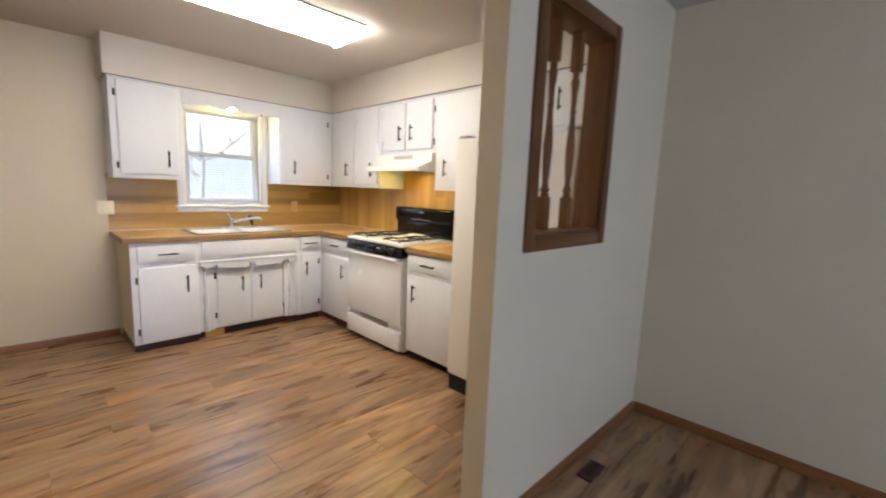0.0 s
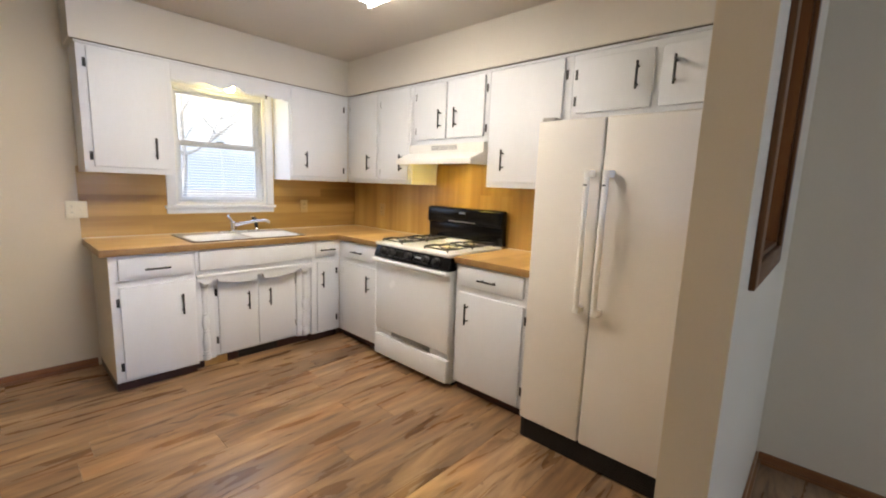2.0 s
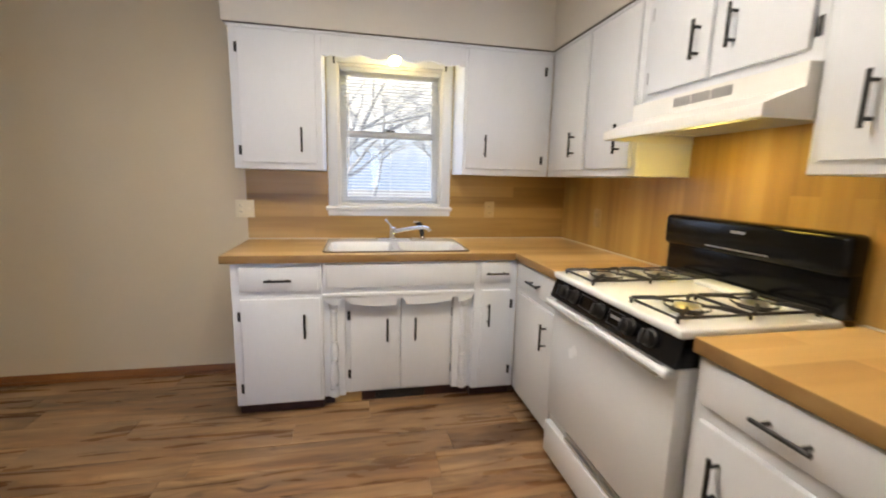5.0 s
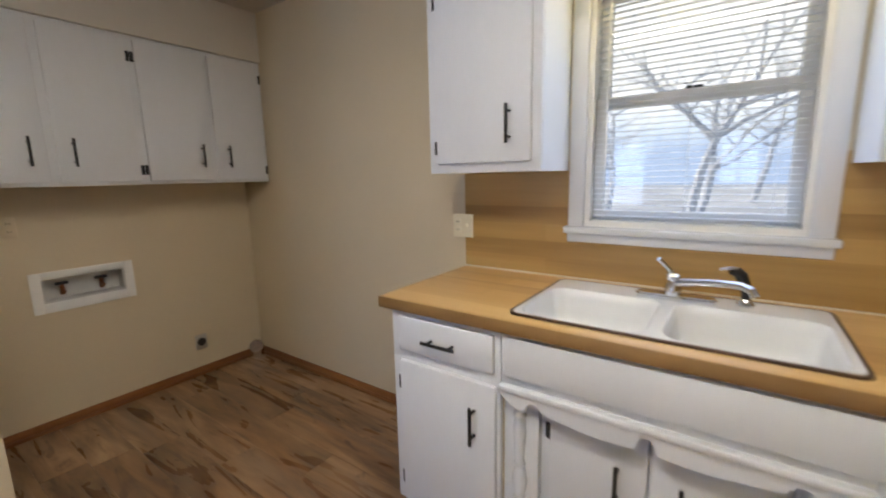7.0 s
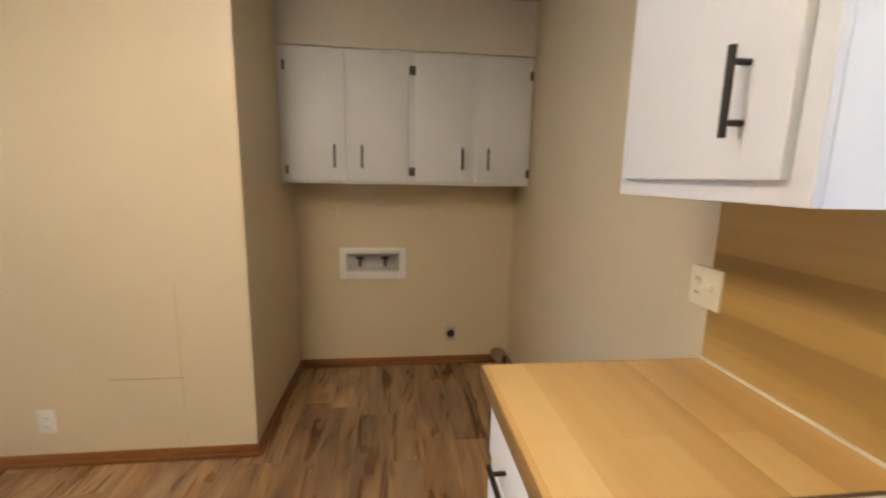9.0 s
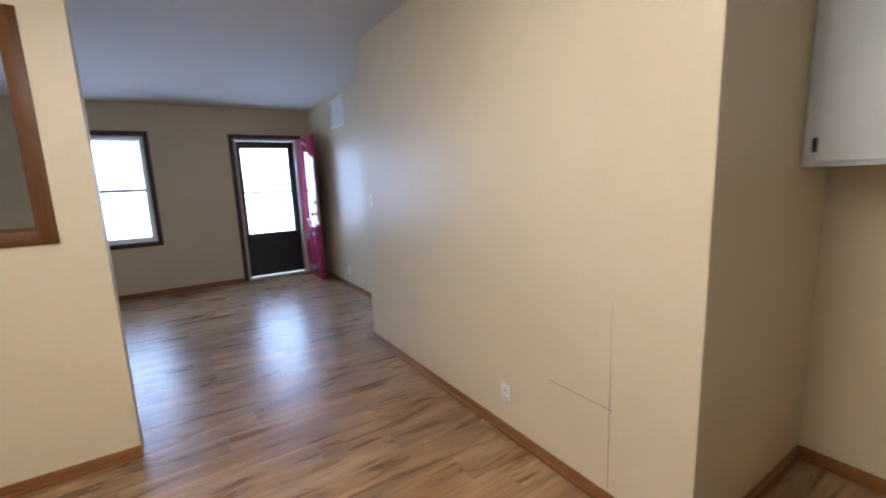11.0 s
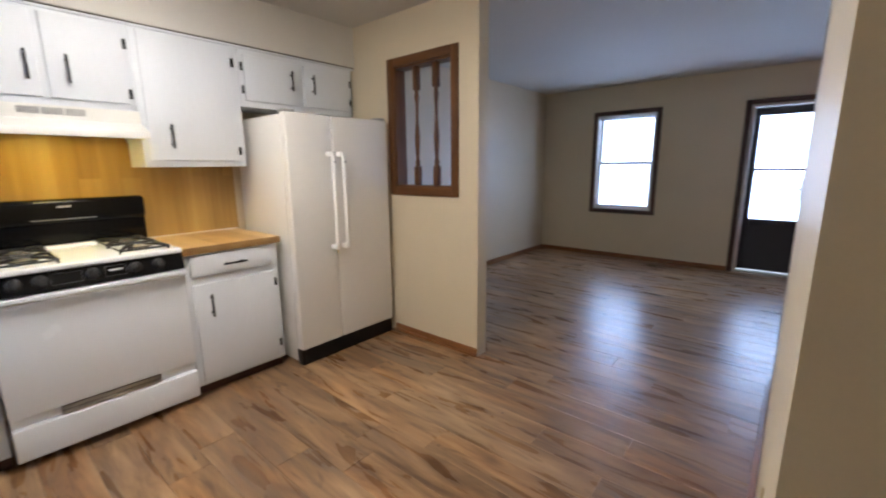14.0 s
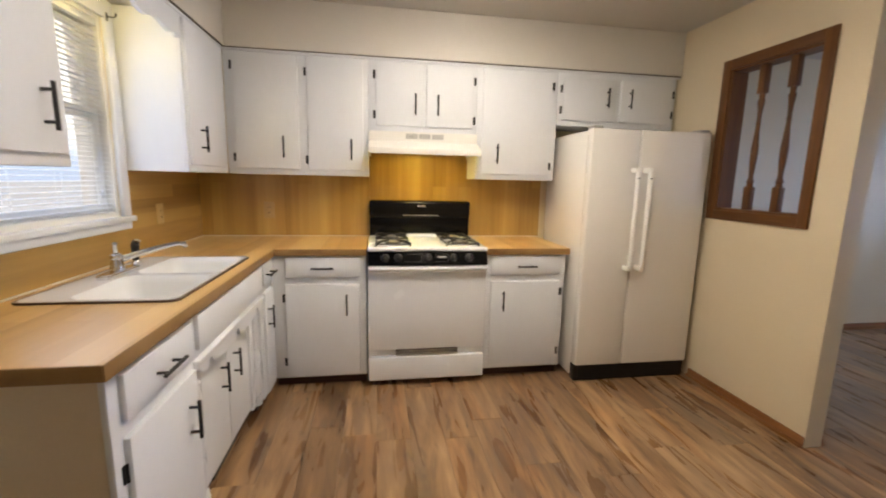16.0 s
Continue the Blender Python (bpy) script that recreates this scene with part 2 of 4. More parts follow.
both.inputs["Fac"].default_value = 0.4
bl.new(bn["Principled BSDF"].outputs[0], both.inputs[1])
bl.new(thru.outputs[0], both.inputs[2])
bl.new(both.outputs[0], bn["Material Output"].inputs["Surface"])
CAULK = surface("caulk_white", (0.74, 0.68, 0.56), 0.6, 0.08, 12, 200, 0.2, 0.0006)
BRASS = surface("old_brass", (0.22, 0.10, 0.05), 0.4, 0.3, 30, 200, 0.2, 0.0006, metal=0.9)
REDDOOR = surface("red_door_paint", (0.30, 0.018, 0.075), 0.10, 0.05, 2.0, 150, 0.04, 0.0005, coat=0.6)
STORM = surface("storm_door_dark", (0.020, 0.019, 0.024), 0.35, 0.15, 4, 150, 0.1, 0.0005)
BARK = surface("tree_bark", (0.50, 0.52, 0.55), 0.9, 0.3, 6, 40, 0.8, 0.01)
SNOW = surface("pale_winter_ground", (0.42, 0.44, 0.46), 0.9, 0.25, 0.25, 6, 0.5, 0.03)
TUBE_GLOW = glow("lamp_diffuser_glow", (1.0, 0.965, 0.915), TUBE)
TUBE_END = glow("lamp_end_glow", (1.0, 0.965, 0.915), TUBE * 1.15)
TUBE_SIDE = glow("lamp_diffuser_side_glow", (1.0, 0.965, 0.915), TUBE * 0.55)
BULB_GLOW = glow("bulb_glow", (1.0, 0.80, 0.30), BULB)
HOOD_GLOW = glow("hood_lamp_glow", (1.0, 0.74, 0.13), HOODLAMP)
GLOSSBLACK.node_tree.nodes["Principled BSDF"].inputs["Specular IOR Level"].default_value = 0.22
for stained in (STAIN, STAINH):
    stained.node_tree.nodes["Principled BSDF"].inputs["Specular IOR Level"].default_value = 0.25
GLASS, gn, gl, gb = shader("window_glass")
gb.inputs["Transmission Weight"].default_value, gb.inputs["Roughness"].default_value, gb.inputs["IOR"].default_value = 1.0, 0.0, 1.45


# ---- mesh helpers ----
def box(bm, a, b, r=0.0, seg=2):
    g = bmesh.ops.create_cube(bm, size=1.0, matrix=Matrix.LocRotScale(tuple((p + q) / 2 for p, q in zip(a, b)), None, tuple(abs(q - p) for p, q in zip(a, b))))
    if r:
        edges = list({e for v in g["verts"] for e in v.link_edges})
        bmesh.ops.bevel(bm, geom=edges, offset=r, segments=seg, profile=0.5, affect="EDGES")
    return g["verts"]


def bx(a, b, r=0.0, seg=2):
    bm = bmesh.new()
    box(bm, a, b, r, seg)
    return bm


def rod(bm, p, q, r, r2=None, n=12):
    p, q = Vector(p), Vector(q)
    d = q - p
    m = Matrix.Translation((p + q) / 2) @ d.to_track_quat("Z", "Y").to_matrix().to_4x4()
    bmesh.ops.create_cone(bm, cap_ends=True, cap_tris=False, segments=n, radius1=r, radius2=r if r2 is None else r2, depth=d.length, matrix=m)


def tube(bm, pts, r, n=8, taper=None):
    """A bent rod of round section through pts."""
    pts = [Vector(p) for p in pts]
    rings, q, last = [], None, None
    for i, p in enumerate(pts):
        d = (pts[min(i + 1, len(pts) - 1)] - pts[max(i - 1, 0)]).normalized()
        q = d.to_track_quat("Z", "Y") if q is None else last.rotation_difference(d) @ q
        last = d
        rr = taper[i] if taper else r
        rings.append([bm.verts.new(p + q @ Vector((rr * math.cos(2 * math.pi * k / n), rr * math.sin(2 * math.pi * k / n), 0))) for k in range(n)])
    for a, b in zip(rings, rings[1:]):
        for k in range(n):
            bm.faces.new((a[k], a[(k + 1) % n], b[(k + 1) % n], b[k]))
    bm.faces.new(rings[0][::-1])
    bm.faces.new(rings[-1])


def lathe(bm, profile, n=16, m=Matrix()):
    """profile: (radius, height) from the bottom up."""
    rings = [[bm.verts.new(m @ Vector((r * math.cos(2 * math.pi * k / n), r * math.sin(2 * math.pi * k / n), h))) for k in range(n)] for r, h in profile]
    for a, b in zip(rings, rings[1:]):
        for k in range(n):
            bm.faces.new((a[k], a[(k + 1) % n], b[(k + 1) % n], b[k]))
    bm.faces.new(rings[0][::-1])
    bm.faces.new(rings[-1])


def slab(bm, outer, holes, z0, z1):
    """A plate with the given outline and holes, from z0 to z1."""
    edges = []
    for loop in (outer, *holes):
        vs = [bm.verts.new((x, y, z0)) for x, y in loop]
        edges += [bm.edges.new((vs[k], vs[(k + 1) % len(vs)])) for k in range(len(vs))]
    g = bmesh.ops.triangle_fill(bm, use_beauty=True, use_dissolve=False, edges=edges)
    faces = [f for f in g["geom"] if isinstance(f, bmesh.types.BMFace)]
    up = bmesh.ops.extrude_face_region(bm, geom=faces)
    bmesh.ops.translate(bm, vec=(0, 0, z1 - z0), verts=[v for v in up["geom"] if isinstance(v, bmesh.types.BMVert)])
    bmesh.ops.recalc_face_normals(bm, faces=bm.faces)


def round_rect(x0, x1, y0, y1, r, n=5):
    out = []
    for cx, cy, a in ((x1 - r, y1 - r, 0), (x0 + r, y1 - r, 90), (x0 + r, y0 + r, 180), (x1 - r, y0 + r, 270)):
        for k in range(n + 1):
            t = radians(a + 90 * k / n)
            out.append((cx + r * math.cos(t), cy + r * math.sin(t)))
    return out


PLACE = {}


def mesh_of(name, bm, material, smooth=True):
    me = bpy.data.meshes.new(name)
    bm.normal_update()
    bm.to_mesh(me)
    bm.free()
    me.materials.append(material)
    if smooth:
        me.polygons.foreach_set("use_smooth", [True] * len(me.polygons))
        me.set_sharp_from_angle(angle=radians(35))
    return me


def thing(name, m, label, category, group=""):
    """An empty at the thing's base, to parent its parts."""
    ob = new(name)
    ob.empty_display_size = 0.1
    ob.matrix_basis = m
    PLACE[ob] = m.copy()
    return tagged(ob, label, category, group)


def part(name, bm, material, parent, label="", m=None, smooth=True):
    """One mesh under a thing or part. The bmesh is in world metres, or, with m, in its own and set at the pose m in the world."""
    if m is None:
        bm.transform(PLACE[parent].inverted())
        basis = Matrix()
    else:
        basis = PLACE[parent].inverted() @ m
    ob = new(name, mesh_of(name, bm, material, smooth))
    ob.parent, ob.matrix_basis = parent, basis
    PLACE[ob] = PLACE[parent] @ basis
    return tagged(ob, label)


def shared(name, mesh, parent, m, label=""):
    ob = new(name, mesh)
    ob.parent, ob.matrix_basis = parent, PLACE[parent].inverted() @ m
    PLACE[ob] = m.copy()
    return tagged(ob, label)


def single(name, bm, material, label, category, group="", kind="", smooth=True):
    """A thing that is one mesh, with its origin at the middle of its base."""
    xs = [v.co for v in bm.verts]
    at = Vector(((min(v.x for v in xs) + max(v.x for v in xs)) / 2, (min(v.y for v in xs) + max(v.y for v in xs)) / 2, min(v.z for v in xs)))
    bm.transform(Matrix.Translation(-at))
    ob = new(name, mesh_of(name, bm, material, smooth))
    ob.location = at
    PLACE[ob] = Matrix.Translation(at)
    return tagged(ob, label, category, group, kind)


def wall_boxes(bm, along, a0, a1, t0, t1, z0, z1, holes=()):
    """A wall along 'x' or 'y' from a0 to a1, of thickness t0 to t1, with holes (a0, a1, z0, z1)."""
    def put(p0, p1, q0, q1):
        if p1 - p0 > 1e-4 and q1 - q0 > 1e-4:
            box(bm, (p0, t0, q0) if along == "x" else (t0, p0, q0), (p1, t1, q1) if along == "x" else (t1, p1, q1))
    at = a0
    for h0, h1, g0, g1 in sorted(holes):
        put(at, h0, z0, z1)
        put(h0, h1, z0, g0)
        put(h0, h1, g1, z1)
        at = h1
    put(at, a1, z0, z1)


def structure(name, bm, material, label, category="wall", smooth=False):
    return single(name, bm, material, label, category, kind="structure", smooth=smooth)


# ---- large structure ----
XW, YN, XE, YS, CEIL = -4.43, 2.84, 3.048, -0.86, 2.44
YA, XA, YP, XP = -1.333, -2.886, -0.358, -0.205
XS0, XS1, YST = -0.964, -0.856, 1.285


def walled(name, label, *runs):
    bm = bmesh.new()
    for run in runs:
        inner = len(run) > 7 and all(g0 > run[5] and g1 < run[6] for _, _, g0, g1 in run[7])
        if not inner:
            wall_boxes(bm, *run)
            continue
        along, a0, a1, t0, t1, z0, z1, holes = run
        one = bmesh.new()
        slab(one, [(a0, z0), (a1, z0), (a1, z1), (a0, z1)], [[(p, g), (q, g), (q, h), (p, h)] for p, q, g, h in holes], t0, t1)
        one.transform(Matrix(((1, 0, 0, 0), (0, 0, 1, 0), (0, 1, 0, 0), (0, 0, 0, 1))) if along == "x" else Matrix(((0, 0, 1, 0), (1, 0, 0, 0), (0, 1, 0, 0), (0, 0, 0, 1))))
        bmesh.ops.recalc_face_normals(one, faces=one.faces)
        me = bpy.data.meshes.new("wall_run")
        one.to_mesh(me)
        one.free()
        bm.from_mesh(me)
        bpy.data.meshes.remove(me)
    return structure(name, bm, WALL, label)


walled("wall_west", "beige painted kitchen wall with the sink window", ("y", -1.49, 2.99, XW - 0.16, XW, 0, CEIL, [(1.185, 1.895, 1.135, 2.06)]))
walled("wall_north", "beige painted wall behind range and living room", ("x", XW, XE, YN, YN + 0.15, 0, CEIL))
walled("wall_east", "beige painted living room wall with window and entry", ("y", YS - 0.15, YN + 0.15, XE, XE + 0.16, 0, CEIL, [(1.205, 2.005, 0.71, 2.04), (-0.68, 0.190, 0, 2.03)]))
walled("wall_south", "beige painted living room side wall", ("x", XP, XE, YS - 0.15, YS, 0, CEIL))
walled("wall_alcove", "beige painted wall at the back of the laundry alcove", ("x", XW, XA + 0.12, YA - 0.15, YA, 0, CEIL, [(-3.602, -3.222, 0.715, 0.85)]))
walled("wall_partition", "beige painted partition beside the laundry alcove", ("x", XA, XP, YP - 0.12, YP, 0, CEIL), ("y", YA, YP - 0.12, XA, XA + 0.12, 0, CEIL), ("y", YS, YP - 0.12, XP - 0.12, XP, 0, CEIL))
walled("wall_stub", "beige painted stub wall with a spindle opening", ("y", YST, YN, XS0, XS1, 0, CEIL, [(1.50, 2.075, 1.195, 2.08)]))
structure("ceiling", bx((XW - 0.2, YA - 0.2, CEIL), (XE + 0.2, YN + 0.2, CEIL + 0.12)), CEILING, "off-white textured ceiling", "ceiling")
floor = structure("floor", bx((XW - 0.16, YA - 0.15, -0.12), (XE + 0.16, YN + 0.15, -0.007)), UNDER, "brown wood-look plank floor", "floor")

bm = bmesh.new()
box(bm, (XW, 0.605, 2.14), (-4.110, YN, CEIL - 0.001), 0.004)
structure("soffit_west", bm, SOFFIT, "white painted soffit above the sink cabinets", "soffit")
structure("soffit_north", bx((-4.1095, 2.522, 2.14), (XS0, YN, CEIL - 0.001), 0.004), SOFFIT, "white painted soffit above the range cabinets", "soffit")
structure("soffit_alcove", bx((XW, YA, 2.13), (XA, -1.0, CEIL - 0.001), 0.004), SOFFIT, "painted soffit above the laundry cabinet", "soffit")
# solid strips whose dark colour stands in for shade in the soffit gap
bm = bmesh.new()
box(bm, (-4.126, 0.615, 2.1362), (-4.112, 2.53, 2.1398))
box(bm, (-4.126, 2.530, 2.1362), (XS0, 2.541, 2.1398))
structure("trim_gap_shade", bm, surface("shadow_gap_trim", (0.09, 0.07, 0.05), 0.7), "thin dark strip painted as the shadow gap under the soffit", "trim")
bm = bmesh.new()
box(bm, (-4.135, 0.627, 2.121), (-4.123, 2.545, 2.1361), 0.003)
box(bm, (-4.123, 2.538, 2.121), (XS0, 2.549, 2.1361), 0.003)
structure("trim_soffit", bm, CAB, "narrow white moulding along the top of the cabinets", "trim")


def skirting(runs, name, label):
    """runs: (axis, from, to, face, side) along a wall face; side is the way out of the wall."""
    bm = bmesh.new()
    for axis, p, q, f, s in runs:
        for h0, h1, d in ((0.0, 0.060, 0.011), (0.0, 0.019, 0.024)):
            lo, hi = sorted((f, f + s * d))
            box(bm, (p, lo, h0) if axis == "x" else (lo, p, h0), (q, hi, h1) if axis == "x" else (hi, q, h1), 0.004)
    return structure(name, bm, STAINY, label, "baseboard", True)


skirting([("y", -1.33, 0.648, XW, 1), ("x", -4.39, XA - 0.01, YA, 1), ("y", -1.33, YP + 0.011, XA, -1), ("x", XA - 0.011, XP, YP, 1)], "baseboard_alcove", "stained wood baseboard round the laundry alcove")
skirting([("y", YST, 2.12, XS0, -1), ("y", YST, YN - 0.01, XS1, 1)], "baseboard_stub", "stained wood baseboard on the stub wall")
skirting([("x", XS1 + 0.012, XE, YN, -1), ("y", 0.250, YN - 0.012, XE, -1), ("x", XP, XE, YS, 1), ("y", YS, YP, XP, 1)], "baseboard_living", "stained wood baseboard in the living room")

# backsplash panels and the caulk along the worktop
bm = bmesh.new()
wall_boxes(bm, "y", 0.617, YN - 0.001, XW, XW + 0.006, 0.9142, 1.40, [(1.185, 1.895, 1.135, 1.40)])
structure("backsplash_west", bm, SPLASH_W, "wood-grain laminate backsplash behind the sink", "backsplash")
bm = bmesh.new()
box(bm, (XW + 0.006, YN - 0.006, 0.9142), (-3.237, YN, 1.40))
box(bm, (-3.2365, YN - 0.008, 0.70), (-2.488, YN, 1.70))
box(bm, (-2.4875, YN - 0.006, 0.9142), (-1.88, YN, 1.40))
structure("backsplash_north", bm, SPLASH_N, "wood-grain laminate backsplash behind the range", "backsplash")
bm = bmesh.new()
box(bm, (XW + 0.006, 0.62, 0.9143), (XW + 0.016, 2.825, 0.920), 0.002)
box(bm, (XW + 0.006, YN - 0.016, 0.9143), (-3.245, YN - 0.006, 0.920), 0.002)
box(bm, (-2.465, YN - 0.016, 0.9143), (-1.89, YN - 0.006, 0.920), 0.002)
structure("trim_caulk", bm, CAULK, "pale bead along the back of the worktop", "trim")

# ---- cabinets ----
def pull_mesh():
    bm = bmesh.new()
    rod(bm, (0, -0.032, -0.068), (0, -0.032, 0.068), 0.0062, n=10)
    for z in (-0.045, 0.045):
        rod(bm, (0, 0, z), (0, -0.032, z), 0.0052, n=8)
    return mesh_of("handle", bm, BLACK)


def hinge_mesh():
    bm = bmesh.new()
    box(bm, (-0.007, -0.005, -0.026), (0.007, 0, 0.026), 0.0015)
    rod(bm, (0.006, -0.006, -0.026), (0.006, -0.006, 0.026), 0.004, n=8)
    return mesh_of("hinge", bm, BLACK)


PULL, HINGE = pull_mesh(), hinge_mesh()
WEST, NORTH, SOUTH = pose(0, 0, 0, 0, 0, 90), pose(0, 0, 0), pose(0, 0, 0, 0, 0, 180)


def turned(bm, f):
    bm.transform(f)
    return bm


def fronts(cab, f, doors, drawers, thick=0.018):
    """doors: (u0, u1, z0, z1, handle u, handle z, hinge u or None, hinge z's); drawers: (u0, u1, z0, z1, handle?). The face lies at v = 0."""
    for u0, u1, z0, z1, hu, hz, gu, gz in doors:
        d = part("door", turned(bx((u0, -thick, z0), (u1, 0.004, z1), 0.006), f), CAB, cab)
        if hu is not None:
            shared("handle", PULL, d, f @ pose(hu, -thick, hz), "black bar pull")
        for z in gz if gu is not None else ():
            shared("hinge", HINGE, d, f @ pose(gu, 0, z) @ (pose(0, 0, 0) if gu < u0 else Matrix.Diagonal((-1, 1, 1, 1)) @ pose(0, 0, 0)) if gu < u0 else f @ pose(gu, 0, z), "black surface hinge")
    for u0, u1, z0, z1, pulls in drawers:
        d = part("drawer_front", turned(bx((u0, -thick, z0), (u1, 0.004, z1), 0.006), f), CAB, cab)
        if pulls:
            shared("handle", PULL, d, f @ pose((u0 + u1) / 2, -thick, (z0 + z1) / 2 - 0.004, 0, 90, 0), "black bar pull")


def cabinet(name, turn, face, u0, u1, z0, z1, deep, doors, drawers, label, group, kick=0.0, side_mat=None):
    """A cabinet unit on a wall run: u along the wall to the right, face the place of its front."""
    f = Matrix.Translation(face) @ turn
    cab = thing(name, f @ pose((u0 + u1) / 2, deep / 2, 0 if kick else z0), label, "cabinet", group)
    bm = bmesh.new()
    box(bm, (u0, 0.018, z0), (u1, deep, z1))
    part("body", turned(bm, f), side_mat or CAB, cab)
    bm = bmesh.new()
    box(bm, (u0, 0.0, z0), (u1, 0.018, z1), 0.003)
    part("face_frame", turned(bm, f), CAB, cab)
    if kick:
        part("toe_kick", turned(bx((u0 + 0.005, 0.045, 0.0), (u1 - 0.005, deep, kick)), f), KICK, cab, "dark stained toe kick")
    fronts(cab, f, doors, drawers)
    return cab, f


BASE, UP = "base cabinets", "wall cabinets"
FW, FN, FA = (-3.825, 0, 0), (0, 2.25, 0), (0, -1.015, 0)
UW, UN = (-4.130, 0, 0), (0, 2.545, 0)

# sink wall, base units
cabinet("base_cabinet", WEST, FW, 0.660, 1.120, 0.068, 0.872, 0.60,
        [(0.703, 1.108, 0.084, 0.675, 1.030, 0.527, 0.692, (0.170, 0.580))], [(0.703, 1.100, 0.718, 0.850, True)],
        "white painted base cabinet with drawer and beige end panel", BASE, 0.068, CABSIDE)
cabinet("base_cabinet", WEST, FW, 1.985, 2.2495, 0.068, 0.872, 0.60,
        [(2.030, 2.205, 0.084, 0.690, 2.068, 0.545, 2.217, (0.180, 0.600))], [(2.018, 2.205, 0.735, 0.862, True)],
        "narrow white painted base cabinet in the corner", BASE, 0.068)

# sink unit: recessed doors between two turned half posts, under a scalloped apron
f = Matrix.Translation(FW) @ WEST
sinkcab = thing("sink_cabinet", f @ pose(1.55, 0.3, 0), "white painted sink cabinet with scalloped apron and turned posts", "cabinet", BASE)
part("body", turned(bx((1.122, 0.058, 0.072), (1.983, 0.60, 0.69)), f), CAB, sinkcab)
part("face_frame", turned(bx((1.122, 0.0, 0.688), (1.983, 0.058, 0.872), 0.003), f), CAB, sinkcab)
part("front_panel", turned(bx((1.145, -0.018, 0.725), (1.985, 0.004, 0.858), 0.006), f), CAB, sinkcab, "blank painted false drawer front")
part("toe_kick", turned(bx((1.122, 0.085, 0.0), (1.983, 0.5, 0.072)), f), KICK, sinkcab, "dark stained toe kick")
part("patch", turned(bx((1.175, 0.080, 0.0), (1.330, 0.0845, 0.058), 0.001), f), TOP, sinkcab, "raw tan wood scrap in the toe kick")
for u0, u1, hu, gu in ((1.272, 1.555, 1.478, 1.260), (1.561, 1.858, 1.640, 1.870)):
    d = part("door", turned(bx((u0, 0.040, 0.088), (u1, 0.060, 0.668), 0.006), f), CAB, sinkcab)
    shared("handle", PULL, d, f @ pose(hu, 0.040, 0.462), "black bar pull")
    for z in (0.188, 0.545):
        shared("hinge", HINGE, d, f @ pose(gu, 0.058, z), "black surface hinge")
bm = bmesh.new()
lobes = []
for k in range(121):
    q = k / 120
    e = min(q, 1 - q)
    if e < 0.10:
        drop = 0.030 + 0.034 * math.sin(min(1.0, e / 0.075) * math.pi / 2)
    else:
        drop = 0.056 + 0.018 * math.sin(math.pi * (e - 0.16) / 0.42) if e > 0.16 else 0.056
    for c in (0.5, 0.13, 0.87):
        if abs(q - c) < 0.030:
            drop = min(drop, 0.064 - 0.034 * math.sqrt(max(0.0, 1 - ((q - c) / 0.030) ** 2)))
    lobes.append((1.128 + q * 0.85, 0.692 - drop))
outline = [(1.128, 0.694), *lobes, (1.978, 0.694)]
slab(bm, outline, [], 0.0, 0.020)
bm.transform(Matrix(((1, 0, 0, 0), (0, 0, -1, 0.004), (0, 1, 0, 0), (0, 0, 0, 1))))
part("apron", turned(bm, f), CAB, sinkcab, "white scalloped apron board")
part("apron_rail", turned(bx((1.122, -0.024, 0.676), (1.983, 0.004, 0.696), 0.005), f), CAB, sinkcab)
POST = [(0.020, 0.072), (0.026, 0.076), (0.026, 0.118), (0.018, 0.124), (0.024, 0.134), (0.018, 0.144), (0.023, 0.165), (0.026, 0.20), (0.021, 0.245), (0.015, 0.275), (0.022, 0.285), (0.015, 0.295),
        (0.021, 0.32), (0.025, 0.352), (0.020, 0.388), (0.014, 0.402), (0.021, 0.412), (0.014, 0.424), (0.017, 0.47), (0.021, 0.53), (0.017, 0.575), (0.022, 0.587), (0.016, 0.600), (0.024, 0.615), (0.024, 0.645)]
for u in (1.178, 1.930):
    bm = bmesh.new()
    lathe(bm, [(r * 1.05, z) for r, z in POST], 16, f @ pose(u, 0.026, 0))
    part("post", bm, CAB, sinkcab, "turned white half post")
    part("stile", turned(bx((u - 0.062, 0.030, 0.070), (u + 0.062, 0.060, 0.69), 0.003), f), CAB, sinkcab)

# range wall, base units
cabinet("base_cabinet", NORTH, FN, -3.8248, -3.247, 0.068, 0.872, 0.58,
        [(-3.745, -3.290, 0.084, 0.690, -3.370, 0.560, -3.757, (0.180, 0.600))], [(-3.740, -3.290, 0.735, 0.862, True)],
        "white painted base cabinet with drawer beside the range", BASE, 0.068)
cabinet("base_cabinet", NORTH, FN, -2.463, -1.905, 0.068, 0.872, 0.58,
        [(-2.428, -1.945, 0.084, 0.690, -2.345, 0.560, -1.932, (0.180, 0.610))], [(-2.432, -1.950, 0.735, 0.862, True)],
        "white painted base cabinet between range and refrigerator", BASE, 0.068)

